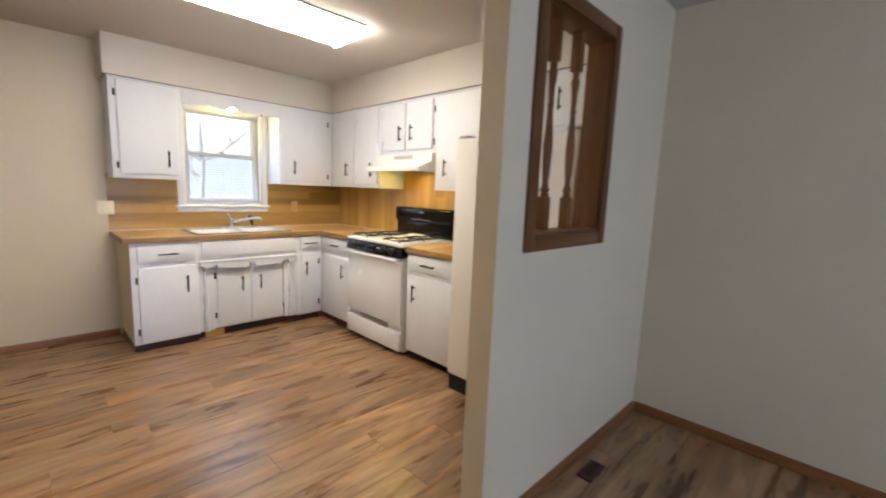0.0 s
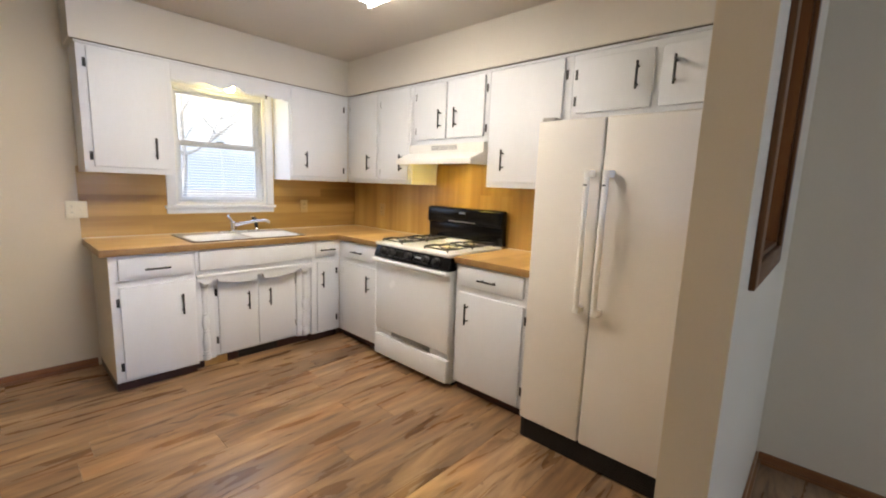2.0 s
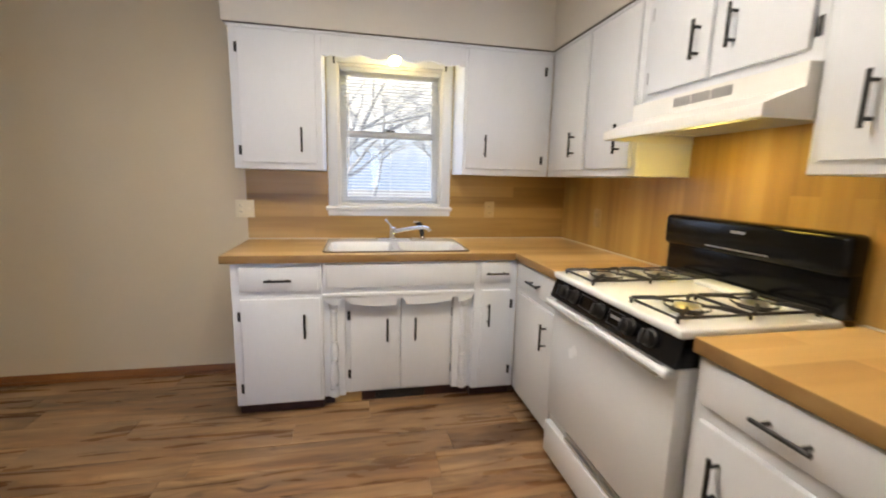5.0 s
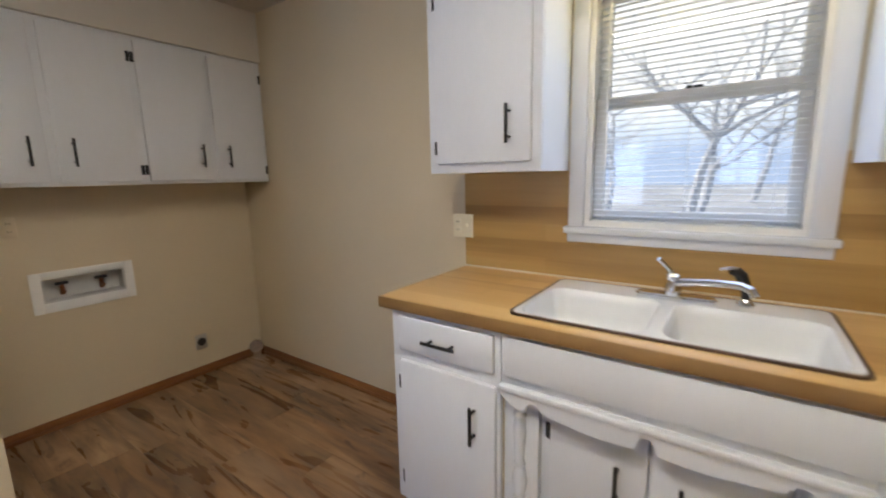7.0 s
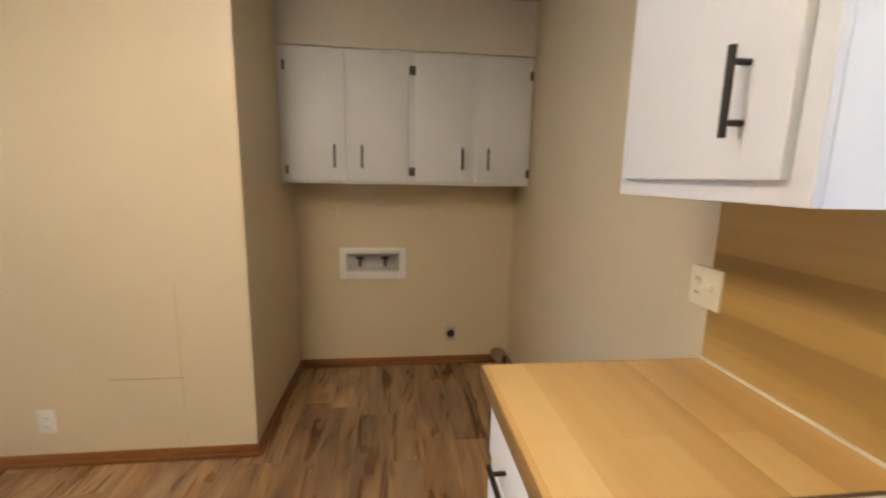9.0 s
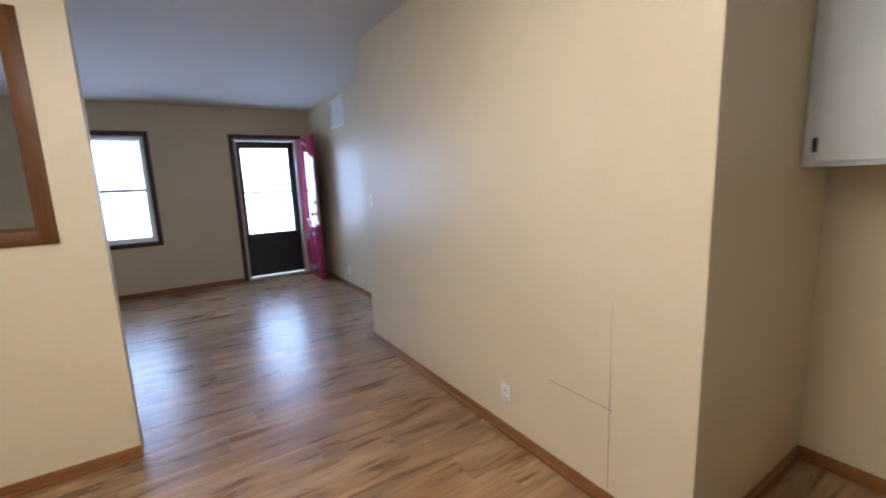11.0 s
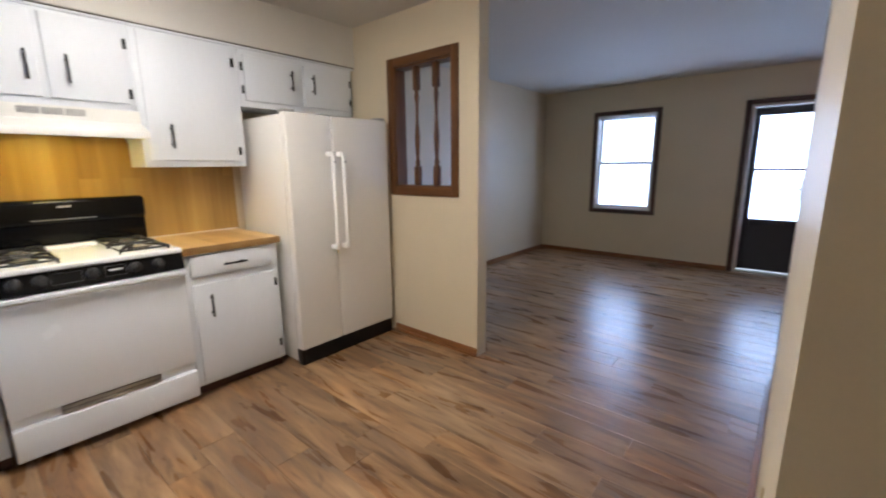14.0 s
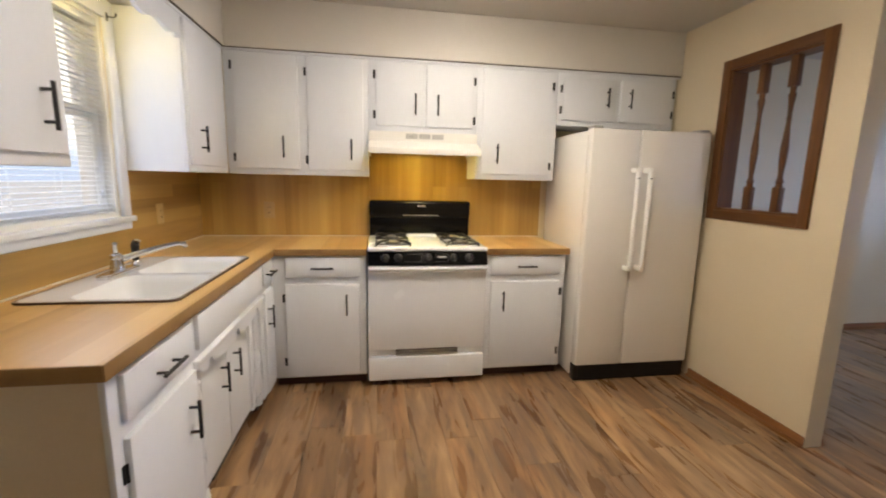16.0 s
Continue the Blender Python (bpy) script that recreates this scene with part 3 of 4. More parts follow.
# sink wall, wall units and valance
cabinet("wall_cabinet", WEST, UW, 0.633, 1.120, 1.364, 2.136, 0.294,
        [(0.680, 1.086, 1.400, 2.112, 1.006, 1.533, 0.667, (1.465, 2.015))], [], "white painted wall cabinet at the end of the sink run", UP)
cabinet("wall_cabinet", WEST, UW, 1.965, 2.543, 1.364, 2.136, 0.294,
        [(1.978, 2.480, 1.400, 2.112, 2.098, 1.540, 2.492, (1.465, 2.015))], [], "white painted corner wall cabinet beside the window", UP)
bm = bmesh.new()
edge = []
for k in range(81):
    s = k / 80
    a = abs(s - 0.5) * 2
    z = 2.016 + 0.010 * math.cos(a * math.pi * 4)
    if a < 0.10:
        z = 2.012 + 0.030 * math.sqrt(max(0.0, 1 - (a / 0.10) ** 2))
    if a > 0.9:
        z = 2.008
    edge.append((1.121 + s * 0.843, z))
slab(bm, [(1.121, 2.136), *edge, (1.964, 2.136)], [], 0.0, 0.018)
bm.transform(Matrix(((1, 0, 0, 0), (0, 0, -1, 0.018), (0, 1, 0, 0), (0, 0, 0, 1))))
single("valance", turned(bm, Matrix.Translation(UW) @ WEST), CAB, "white scalloped valance board over the sink window", "valance")

# range wall, wall units
cabinet("wall_cabinet", NORTH, UN, -4.128, -3.236, 1.364, 2.136, 0.293,
        [(-4.074, -3.682, 1.400, 2.112, -3.775, 1.540, -4.087, (1.470, 2.035)), (-3.626, -3.268, 1.400, 2.112, -3.345, 1.535, -3.638, (1.465, 2.020))], [],
        "white painted two-door wall cabinet in the corner", UP)
cabinet("wall_cabinet", NORTH, UN, -3.235, -2.491, 1.668, 2.136, 0.293,
        [(-3.185, -2.876, 1.705, 2.105, -2.922, 1.845, -3.197, (1.775, 2.030)), (-2.848, -2.525, 1.705, 2.105, -2.770, 1.845, -2.513, (1.760, 2.020))], [],
        "short white wall cabinet over the range hood", UP)
cabinet("wall_cabinet", NORTH, UN, -2.490, -1.906, 1.364, 2.136, 0.293,
        [(-2.455, -1.955, 1.400, 2.112, -2.345, 1.540, -1.943, (1.465, 2.020))], [], "white painted one-door wall cabinet beside the hood", UP)
cabinet("wall_cabinet", NORTH, UN, -1.905, -0.987, 1.757, 2.136, 0.293,
        [(-1.872, -1.468, 1.795, 2.085, -1.540, 1.955, -1.884, (1.865, 2.010)), (-1.432, -1.022, 1.795, 2.085, -1.365, 1.955, -1.010, (1.865, 2.010))], [],
        "low white wall cabinet above the refrigerator", UP)

# laundry alcove
cabinet("wall_cabinet", SOUTH, FA, 2.890, 4.426, 1.346, 2.128, 0.315,
        [(2.937, 3.278, 1.364, 2.108, 3.212, 1.508, 2.924, (1.425, 2.020)), (3.312, 3.654, 1.364, 2.108, 3.374, 1.508, 3.664, (1.425, 2.020)),
         (3.694, 4.042, 1.364, 2.108, 3.984, 1.508, 3.684, (1.425, 2.020)), (4.077, 4.400, 1.364, 2.108, 4.146, 1.508, 4.411, (1.425, 2.020))], [],
        "white painted four-door cabinet over the laundry hookups", UP)

# worktops
SINK = (-4.372, -3.858, 1.122, 1.965)
hole = round_rect(SINK[0] + 0.012, SINK[1] - 0.012, SINK[2] + 0.012, SINK[3] - 0.012, 0.03)
bm = bmesh.new()
slab(bm, [(XW + 0.002, 0.622), (-3.801, 0.622), (-3.801, 2.226), (-3.246, 2.226), (-3.246, YN - 0.002), (XW + 0.002, YN - 0.002)], [hole], 0.874, 0.914)
wt = thing("worktop", pose(-4.1, 1.6, 0.874), "butcher-block laminate worktop round the sink corner", "worktop")
part("top", bm, TOP, wt, smooth=False)
bm = bmesh.new()
box(bm, (-3.8008, 0.618, 0.872), (-3.796, 2.2225, 0.9135), 0.0015)
box(bm, (-3.8008, 2.2215, 0.872), (-3.246, 2.2258, 0.9135), 0.0015)
box(bm, (XW + 0.002, 0.6175, 0.872), (-3.8012, 0.6218, 0.9135), 0.0015)
part("edge_band", bm, EDGE, wt, "darker laminate edge strip")
bm = bmesh.new()
slab(bm, [(-2.464, 2.226), (-1.892, 2.226), (-1.892, YN - 0.002), (-2.464, YN - 0.002)], [], 0.874, 0.914)
wt = thing("worktop", pose(-2.18, 2.5, 0.874), "short butcher-block laminate worktop beside the refrigerator", "worktop")
part("top", bm, TOP, wt, smooth=False)
bm = bmesh.new()
box(bm, (-2.464, 2.2215, 0.872), (-1.888, 2.2258, 0.9135), 0.0015)
box(bm, (-1.8918, 2.226, 0.872), (-1.8875, YN - 0.003, 0.9135), 0.0015)
part("edge_band", bm, EDGE, wt, "darker laminate edge strip")

# ---- sink and tap ----
sink = thing("sink", pose(-4.11, 1.546, 0.914), "white enamelled double-bowl sink set in the worktop", "sink")
bm = bmesh.new()
slab(bm, round_rect(SINK[0], SINK[1], SINK[2], SINK[3], 0.035), [round_rect(SINK[0] + 0.010, SINK[1] - 0.010, SINK[2] + 0.010, SINK[3] - 0.010, 0.03)], 0.9142, 0.9215)
part("rim", bm, RIM, sink, "brown metal clamp rim")
bowls = [(-4.226, -3.876, 1.150, 1.520), (-4.226, -3.876, 1.560, 1.938)]
bm = bmesh.new()
slab(bm, round_rect(SINK[0] + 0.010, SINK[1] - 0.010, SINK[2] + 0.010, SINK[3] - 0.010, 0.03), [round_rect(*b, 0.055) for b in bowls], 0.906, 0.922)
part("deck", bm, PORCELAIN, sink)
for b in bowls:
    bm = bmesh.new()
    loops = []
    for inset, z, r in ((-0.004, 0.9225, 0.058), (0.004, 0.916, 0.055), (0.012, 0.890, 0.055), (0.020, 0.838, 0.052), (0.028, 0.810, 0.05), (0.038, 0.799, 0.046), (0.052, 0.7955, 0.042), (0.110, 0.795, 0.04)):
        loops.append([bm.verts.new((x, y, z)) for x, y in round_rect(b[0] + inset, b[1] - inset, b[2] + inset, b[3] - inset, r)])
    for p, q in zip(loops, loops[1:]):
        for k in range(len(p)):
            bm.faces.new((p[k], p[(k + 1) % len(p)], q[(k + 1) % len(p)], q[k]))
    bm.faces.new(loops[-1])
    bmesh.ops.recalc_face_normals(bm, faces=bm.faces)
    bmesh.ops.reverse_faces(bm, faces=bm.faces) if bm.faces[-1].normal.z < 0 else None
    bowl = part("bowl", bm, PORCELAIN, sink)
    cx, cy = b[0] + 0.088, b[2] + 0.118
    bm = bmesh.new()
    lathe(bm, [(0.046, 0.7957), (0.048, 0.7980), (0.042, 0.8010), (0.036, 0.7985), (0.012, 0.7985), (0.010, 0.8070), (0.004, 0.8110)], 24, pose(cx, cy, 0))
    for k in range(14):
        a = 2 * math.pi * k / 14
        lathe(bm, [(0.0035, 0.7980), (0.0028, 0.8025)], 6, pose(cx + 0.037 * math.cos(a), cy + 0.037 * math.sin(a), 0))
    part("strainer", bm, STEEL, bowl, "chrome basket strainer")

tap = thing("tap", pose(-4.271, 1.547, 0.922), "chrome single-lever kitchen tap with black spray hose", "tap")
bm = bmesh.new()
slab(bm, round_rect(-4.301, -4.244, 1.427, 1.672, 0.028), [], 0.9222, 0.940)
bmesh.ops.bevel(bm, geom=[e for e in bm.edges if all(v.co.z > 0.935 for v in e.verts) and len(e.link_faces) == 2 and e.calc_face_angle(0) > 1], offset=0.006, segments=2, affect="EDGES")
part("base_plate", bm, CHROME, tap)
bm = bmesh.new()
lathe(bm, [(0.027, 0.940), (0.026, 0.965), (0.022, 0.976), (0.020, 0.988), (0.023, 0.992), (0.023, 1.006), (0.014, 1.013)], 20, pose(-4.272, 1.542, 0))
part("valve_body", bm, CHROME, tap)
bm = bmesh.new()
tube(bm, [(-4.272, 1.538, 1.006), (-4.266, 1.527, 1.026), (-4.256, 1.509, 1.048), (-4.248, 1.497, 1.062)], 0.006, 8, [0.010, 0.008, 0.007, 0.009])
part("lever", bm, CHROME, tap)
bm = bmesh.new()
tube(bm, [(-4.261, 1.557, 0.985), (-4.221, 1.607, 1.000), (-4.166, 1.672, 1.018), (-4.116, 1.727, 1.028), (-4.094, 1.752, 1.022), (-4.088, 1.759, 1.008)], 0.011, 10, [0.014, 0.012, 0.011, 0.011, 0.012, 0.012])
part("spout", bm, CHROME, tap)
spray = thing("sink_sprayer", pose(-4.303, 1.745, 0.922), "black pull-out sink sprayer in a chrome collar", "sprayer")
bm = bmesh.new()
lathe(bm, [(0.024, 0.9222), (0.024, 0.928), (0.017, 0.936), (0.013, 0.945)], 18, pose(-4.303, 1.745, 0))
part("collar", bm, CHROME, spray)
bm = bmesh.new()
tube(bm, [(-4.303, 1.745, 0.942), (-4.303, 1.744, 0.965), (-4.300, 1.738, 0.995), (-4.293, 1.728, 1.020), (-4.284, 1.716, 1.034), (-4.270, 1.700, 1.036)], 0.012, 10, [0.012, 0.014, 0.016, 0.018, 0.016, 0.010])
head = part("spray_head", bm, BLACK, spray)
bm = bmesh.new()
tube(bm, [(-4.285, 1.716, 1.040), (-4.264, 1.694, 1.047), (-4.240, 1.672, 1.046)], 0.005, 8, [0.009, 0.006, 0.004])
part("thumb_lever", bm, CHROME, head, "chrome thumb lever")

# curtain brackets at the head of the sink window
for y in (1.176, 1.902):
    cb = thing("curtain_bracket", pose(XW + 0.019, y, 2.055), "small dark curtain rod bracket on the window casing", "bracket", "curtain brackets")
    bm = bmesh.new()
    box(bm, (XW + 0.0192, y - 0.006, 2.040), (XW + 0.022, y + 0.006, 2.078), 0.001)
    part("plate", bm, BLACK, cb)
    bm = bmesh.new()
    tube(bm, [(XW + 0.0215, y, 2.060), (XW + 0.050, y, 2.058), (XW + 0.060, y, 2.066), (XW + 0.060, y, 2.078)], 0.003, 6)
    part("hook", bm, BLACK, cb)

# ---- range ----
RX0, RX1 = -3.240, -2.471
rg = thing("range", pose((RX0 + RX1) / 2, 2.5, 0), "white gas range with black control panel and backguard", "range")
part("body", bx((RX0 + 0.004, 2.235, 0.03), (RX1 - 0.004, 2.80, 0.905), 0.004), ENAMEL, rg)
part("plinth", bx((RX0 + 0.02, 2.28, 0.0), (RX1 - 0.02, 2.78, 0.03)), BLACK, rg)
bm = bmesh.new()
box(bm, (RX0, 2.186, 0.902), (RX1, 2.765, 0.930), 0.010, 3)
part("cooktop", bm, ENAMEL, rg)
part("centre_cover", bx((-2.962, 2.668, 0.9295), (-2.742, 2.750, 0.949), 0.006), ENAMEL, rg)
bm = bmesh.new()
slab(bm, [(2.26, 0.815), (2.180, 0.815), (2.177, 0.820), (2.204, 0.903), (2.26, 0.903)], [], RX0 + 0.002, RX1 - 0.002)
bm.transform(Matrix(((0, 0, 1, 0), (1, 0, 0, 0), (0, 1, 0, 0), (0, 0, 0, 1))))
bmesh.ops.recalc_face_normals(bm, faces=bm.faces)
panel = part("control_panel", bm, GLOSSBLACK, rg, "black slanted control panel", smooth=False)
part("brand_mark", bx((-0.0275, -0.005, -0.001), (0.0275, 0.005, 0.0012)), STEEL, panel, m=pose(-2.772, 2.1915, 0.866, 72, 0, 0))
for x in (-3.131, -3.048, -2.862, -2.692, -2.592):
    bm = bmesh.new()
    lathe(bm, [(0.030, 0.0), (0.030, 0.007), (0.025, 0.011), (0.022, 0.028), (0.016, 0.032)], 18)
    box(bm, (-0.006, -0.023, 0.028), (0.006, 0.023, 0.039), 0.002)
    part("knob", bm, BLACK, panel, m=pose(x, 2.1905, 0.862, 72, 0, 0))
for x0, x1 in ((-3.010, -2.900), (-2.815, -2.730)):
    bm = bmesh.new()
    for p0, p1, q0, q1 in ((x0, x1, 0.023, 0.026), (x0, x1, -0.026, -0.023), (x0, x0 + 0.003, -0.023, 0.023), (x1 - 0.003, x1, -0.023, 0.023)):
        box(bm, (p0 + 2.86, q0, -0.001), (p1 + 2.86, q1, 0.0012))
    part("marking", bm, surface("panel_print", (0.05, 0.05, 0.052), 0.5), panel, "fine grey outline printed on the panel", m=pose(-2.86, 2.1908, 0.862, 72, 0, 0))
oven = part("oven_door", bx((RX0 + 0.003, 2.196, 0.252), (RX1 - 0.003, 2.240, 0.812), 0.007), ENAMEL, rg)
bm = bmesh.new()
box(bm, (RX0 + 0.004, 2.150, 0.786), (RX1 - 0.004, 2.174, 0.811), 0.009, 3)
for x in (RX0 + 0.03, RX1 - 0.03):
    box(bm, (x - 0.022, 2.168, 0.786), (x + 0.022, 2.198, 0.808), 0.004)
bar = part("handle", bm, ENAMEL, oven, "white full-width oven handle")
part("metal_strip", bx((RX0 + 0.010, 2.146, 0.7835), (RX1 - 0.030, 2.168, 0.794), 0.004), STEEL, bar, "brushed aluminium strip under the handle")
part("vent_strip", bx((RX0 + 0.006, 2.214, 0.206), (RX1 - 0.006, 2.236, 0.252)), ENAMEL, rg)
bm = bmesh.new()
box(bm, (-3.058, 2.194, 0.207), (-2.652, 2.216, 0.222), 0.004)
box(bm, (-3.058, 2.204, 0.227), (-2.652, 2.216, 0.233), 0.001)
box(bm, (-3.058, 2.199, 0.238), (-2.652, 2.216, 0.244), 0.001)
part("vent_grille", bm, STEEL, rg, "steel vent grille over a dark slot")
part("vent_slot", bx((-3.06, 2.212, 0.205), (-2.65, 2.2137, 0.250)), BLACK, rg)
part("drawer", bx((RX0 + 0.003, 2.188, 0.045), (RX1 - 0.003, 2.240, 0.203), 0.009), ENAMEL, rg, "white storage drawer front")
bm = bmesh.new()
box(bm, (RX0 + 0.006, 2.765, 0.928), (RX1 - 0.006, 2.815, 1.075), 0.004)
box(bm, (RX0 + 0.002, 2.735, 1.060), (RX1 - 0.002, 2.822, 1.195), 0.022, 4)
guard = part("backguard", bm, GLOSSBLACK, rg, "black glossy backguard")
part("brand_mark", bx((-2.88, 2.7335, 1.150), (-2.82, 2.736, 1.160)), STEEL, guard)
part("trim_line", bx((-2.99, 2.7325, 1.084), (-2.72, 2.736, 1.088)), STEEL, guard)


def burner(x, y):
    bm = bmesh.new()
    lathe(bm, [(0.084, 0.9302), (0.088, 0.935), (0.078, 0.9325), (0.050, 0.9312), (0.030, 0.9312)], 24, pose(x, y, 0))
    bowl = part("drip_bowl", bm, ENAMEL, rg, "white dished burner well")
    bm = bmesh.new()
    lathe(bm, [(0.050, 0.9313), (0.048, 0.936), (0.036, 0.937)], 20, pose(x, y, 0))
    part("burner_ring", bm, BLACK, bowl, "black burner ring")
    bm = bmesh.new()
    lathe(bm, [(0.032, 0.936), (0.037, 0.939), (0.038, 0.947), (0.031, 0.951), (0.010, 0.952)], 20, pose(x, y, 0))
    part("burner_head", bm, STEEL, bowl, "aluminium burner head")


for x in (-3.078, -2.632):
    for y in (2.345, 2.605):
        burner(x, y)
    bm = bmesh.new()
    z, w = 0.947, 0.106
    tube(bm, [(x - w, 2.215, z), (x + w, 2.215, z), (x + w, 2.735, z), (x - w, 2.735, z), (x - w, 2.215, z)], 0.0048, 6)
    for y in (2.345, 2.605):
        # two arms cross each ring from side to side, flattened and raised over the flame
        for a in (40, 140, 220, 320):
            c, q = math.cos(radians(a)), math.sin(radians(a))
            far = (x + w * (1 if c > 0 else -1), y + 0.122 * (1 if q > 0 else -1))
            tube(bm, [(*far, z + 0.002), (x + c * 0.092, y + q * 0.105, z + 0.010), (x + c * 0.062, y + q * 0.070, z + 0.010), (x + c * 0.036, y + q * 0.040, z + 0.006)], 0.006, 6, [0.007, 0.008, 0.006, 0.004])
        ring_pts = [(x + 0.066 * math.cos(radians(k * 20)), y + 0.066 * math.sin(radians(k * 20)), z) for k in range(19)]
        tube(bm, ring_pts, 0.0032, 6)
    tube(bm, [(x - w, 2.475, z), (x + w, 2.475, z)], 0.0055, 6)
    for dx in (-w, w):
        for y in (2.22, 2.475, 2.73):
            rod(bm, (x + dx, y, 0.9305), (x + dx, y, z), 0.0055, n=6)
    part("grate", bm, IRON, rg, "black double burner grate")

# ---- range hood ----
hood = thing("range_hood", pose(-2.862, 2.6, 1.513), "almond enamel range hood with glowing lamp beneath", "range hood")
bm = bmesh.new()
prof = [(2.834 - 0.006, 1.548), (2.372, 1.548), (2.372, 1.549), (2.480, 1.592), (2.505, 1.600), (2.505, 1.666), (2.828, 1.666)]
slab(bm, prof, [], -3.232, -2.494)
bm.transform(Matrix(((0, 0, 1, 0), (1, 0, 0, 0), (0, 1, 0, 0), (0, 0, 0, 1))))
bmesh.ops.recalc_face_normals(bm, faces=bm.faces)
part("canopy", bm, IVORY, hood, smooth=False)
bm = bmesh.new()
box(bm, (-3.232, 2.372, 1.513), (-2.494, 2.379, 1.5485), 0.002)
box(bm, (-3.232, 2.379, 1.513), (-3.225, 2.826, 1.5485))
box(bm, (-2.501, 2.379, 1.513), (-2.494, 2.826, 1.5485))
part("lip", bm, IVORY, hood)
part("underside_filter", bx((-3.12, 2.56, 1.540), (-2.62, 2.79, 1.5478)), VENT, hood, "dark grease filter")
for k in range(3):
    bm = bmesh.new()
    x = -2.985 + 0.088 * k
    for j in range(6):
        box(bm, (x, 2.5015, 1.622 + j * 0.0055), (x + 0.078, 2.5055, 1.6255 + j * 0.0055))
    part("vent_grille", bm, VENT, hood, "grey slotted vent grille")
part("lamp", bx((-2.960, 2.440, 1.541), (-2.780, 2.530, 1.5478), 0.002), HOOD_GLOW, hood, "glowing yellow lamp lens")

# ---- refrigerator ----
FX0, FX1, FXM = -1.850, -1.010, -1.512
fr = thing("refrigerator", pose((FX0 + FX1) / 2, 2.5, 0), "almond side-by-side refrigerator with long white handles", "refrigerator")
part("body", bx((FX0 + 0.004, 2.185, 0.02), (FX1 - 0.004, 2.80, 1.685), 0.006), FRIDGE, fr)
for x0, x1, hx in ((FX0, FXM - 0.003, -1.553), (FXM + 0.003, FX1, -1.468)):
    d = part("door", bx((x0, 2.112, 0.118), (x1, 2.178, 1.694), 0.010, 3), FRIDGE, fr)
    bm = bmesh.new()
    tube(bm, [(hx, 2.060, 0.815), (hx, 2.052, 0.84), (hx, 2.052, 1.41), (hx, 2.060, 1.435)], 0.0135, 12)
    h = part("handle", bm, HANDLE, d, "long white tubular handle")
    for z in (0.805, 1.440):
        bm = bmesh.new()
        box(bm, (hx - 0.017, 2.050, z - 0.016), (hx + 0.017, 2.1125, z + 0.016), 0.006)
        part("handle_bracket", bm, HANDLE, d)
    part("handle_mark", bx((hx - 0.008, 2.0375, 1.385), (hx + 0.008, 2.0405, 1.392), 0.001), BLACK, h, "small dark slot near the top")
bm = bmesh.new()
box(bm, (FX0 + 0.004, 2.128, 0.004), (FX1 - 0.004, 2.19, 0.112), 0.004)
for k in range(7):
    box(bm, (FX0 + 0.03, 2.122, 0.016 + k * 0.013), (FX1 - 0.03, 2.130, 0.022 + k * 0.013))
part("kick_grille", bm, BLACK, fr, "black kick grille")
for x in (FX0 + 0.045, FX1 - 0.045):
    part("hinge_cap", bx((x - 0.035, 2.125, 1.6945), (x + 0.035, 2.21, 1.712), 0.005), VENT, fr)

# ---- ceiling lamp ----
lamp = thing("ceiling_light", pose(-2.66, 1.22, 2.44), "long fluorescent ceiling fixture with a glowing wrap diffuser", "ceiling light")
bm = bmesh.new()
prof = [(-2.842, 2.425), (-2.842, 2.386), (-2.825, 2.378), (-2.495, 2.378), (-2.478, 2.386), (-2.478, 2.425)]
slab(bm, prof, [], 0.628, 1.812)
bm.transform(Matrix(((1, 0, 0, 0), (0, 0, 1, 0), (0, 1, 0, 0), (0, 0, 0, 1))))
bmesh.ops.recalc_face_normals(bm, faces=bm.faces)
part("diffuser", bm, TUBE_GLOW, lamp, "glowing ribbed diffuser", smooth=False)
for side in (-1, 1):
    bm = bmesh.new()
    slab(bm, [(-2.66 + side * k, z) for k, z in ((0.1825, 2.425), (0.1825, 2.385), (0.190, 2.390), (0.203, 2.425))], [], 0.628, 1.812)
    bm.transform(Matrix(((1, 0, 0, 0), (0, 0, 1, 0), (0, 1, 0, 0), (0, 0, 0, 1))))
    bmesh.ops.recalc_face_normals(bm, faces=bm.faces)
    part("diffuser_side", bm, TUBE_SIDE, lamp, "dimmer side wing of the diffuser", smooth=False)
part("housing", bx((-2.868, 0.605, 2.4252), (-2.452, 1.835, 2.4395), 0.003), WHITEPL, lamp)
for y0, y1 in ((0.606, 0.627), (1.813, 1.834)):
    part("end_cap", bx((-2.866, y0, 2.376), (-2.454, y1, 2.425), 0.006), TUBE_END, lamp, "glowing end of the diffuser")
bulb = thing("sink_light", pose(-4.255, 1.545, 2.139), "small round glowing lamp under the soffit over the sink", "lamp")
bm = bmesh.new()
lathe(bm, [(0.058, 2.112), (0.062, 2.120), (0.062, 2.1388)], 24, pose(-4.255, 1.545, 0))
part("base", bm, WHITEPL, bulb)
bm = bmesh.new()
lathe(bm, [(0.008, 2.012), (0.024, 2.017), (0.036, 2.032), (0.040, 2.055), (0.036, 2.085), (0.028, 2.1118)], 24, pose(-4.255, 1.545, 0))
part("globe", bm, BULB_GLOW, bulb, "glowing warm glass globe")


# ---- windows ----
def ring(bm, plane, t0, t1, a0, a1, z0, z1, w, r=0.0):
    """A frame of bars of width w about an opening; plane 'x': it lies across x from t0 to t1."""
    for p0, p1, q0, q1 in ((a0, a0 + w, z0, z1), (a1 - w, a1, z0, z1), (a0 + w, a1 - w, z0, z0 + w), (a0 + w, a1 - w, z1 - w, z1)):
        box(bm, (t0, p0, q0), (t1, p1, q1), r)
    return bm


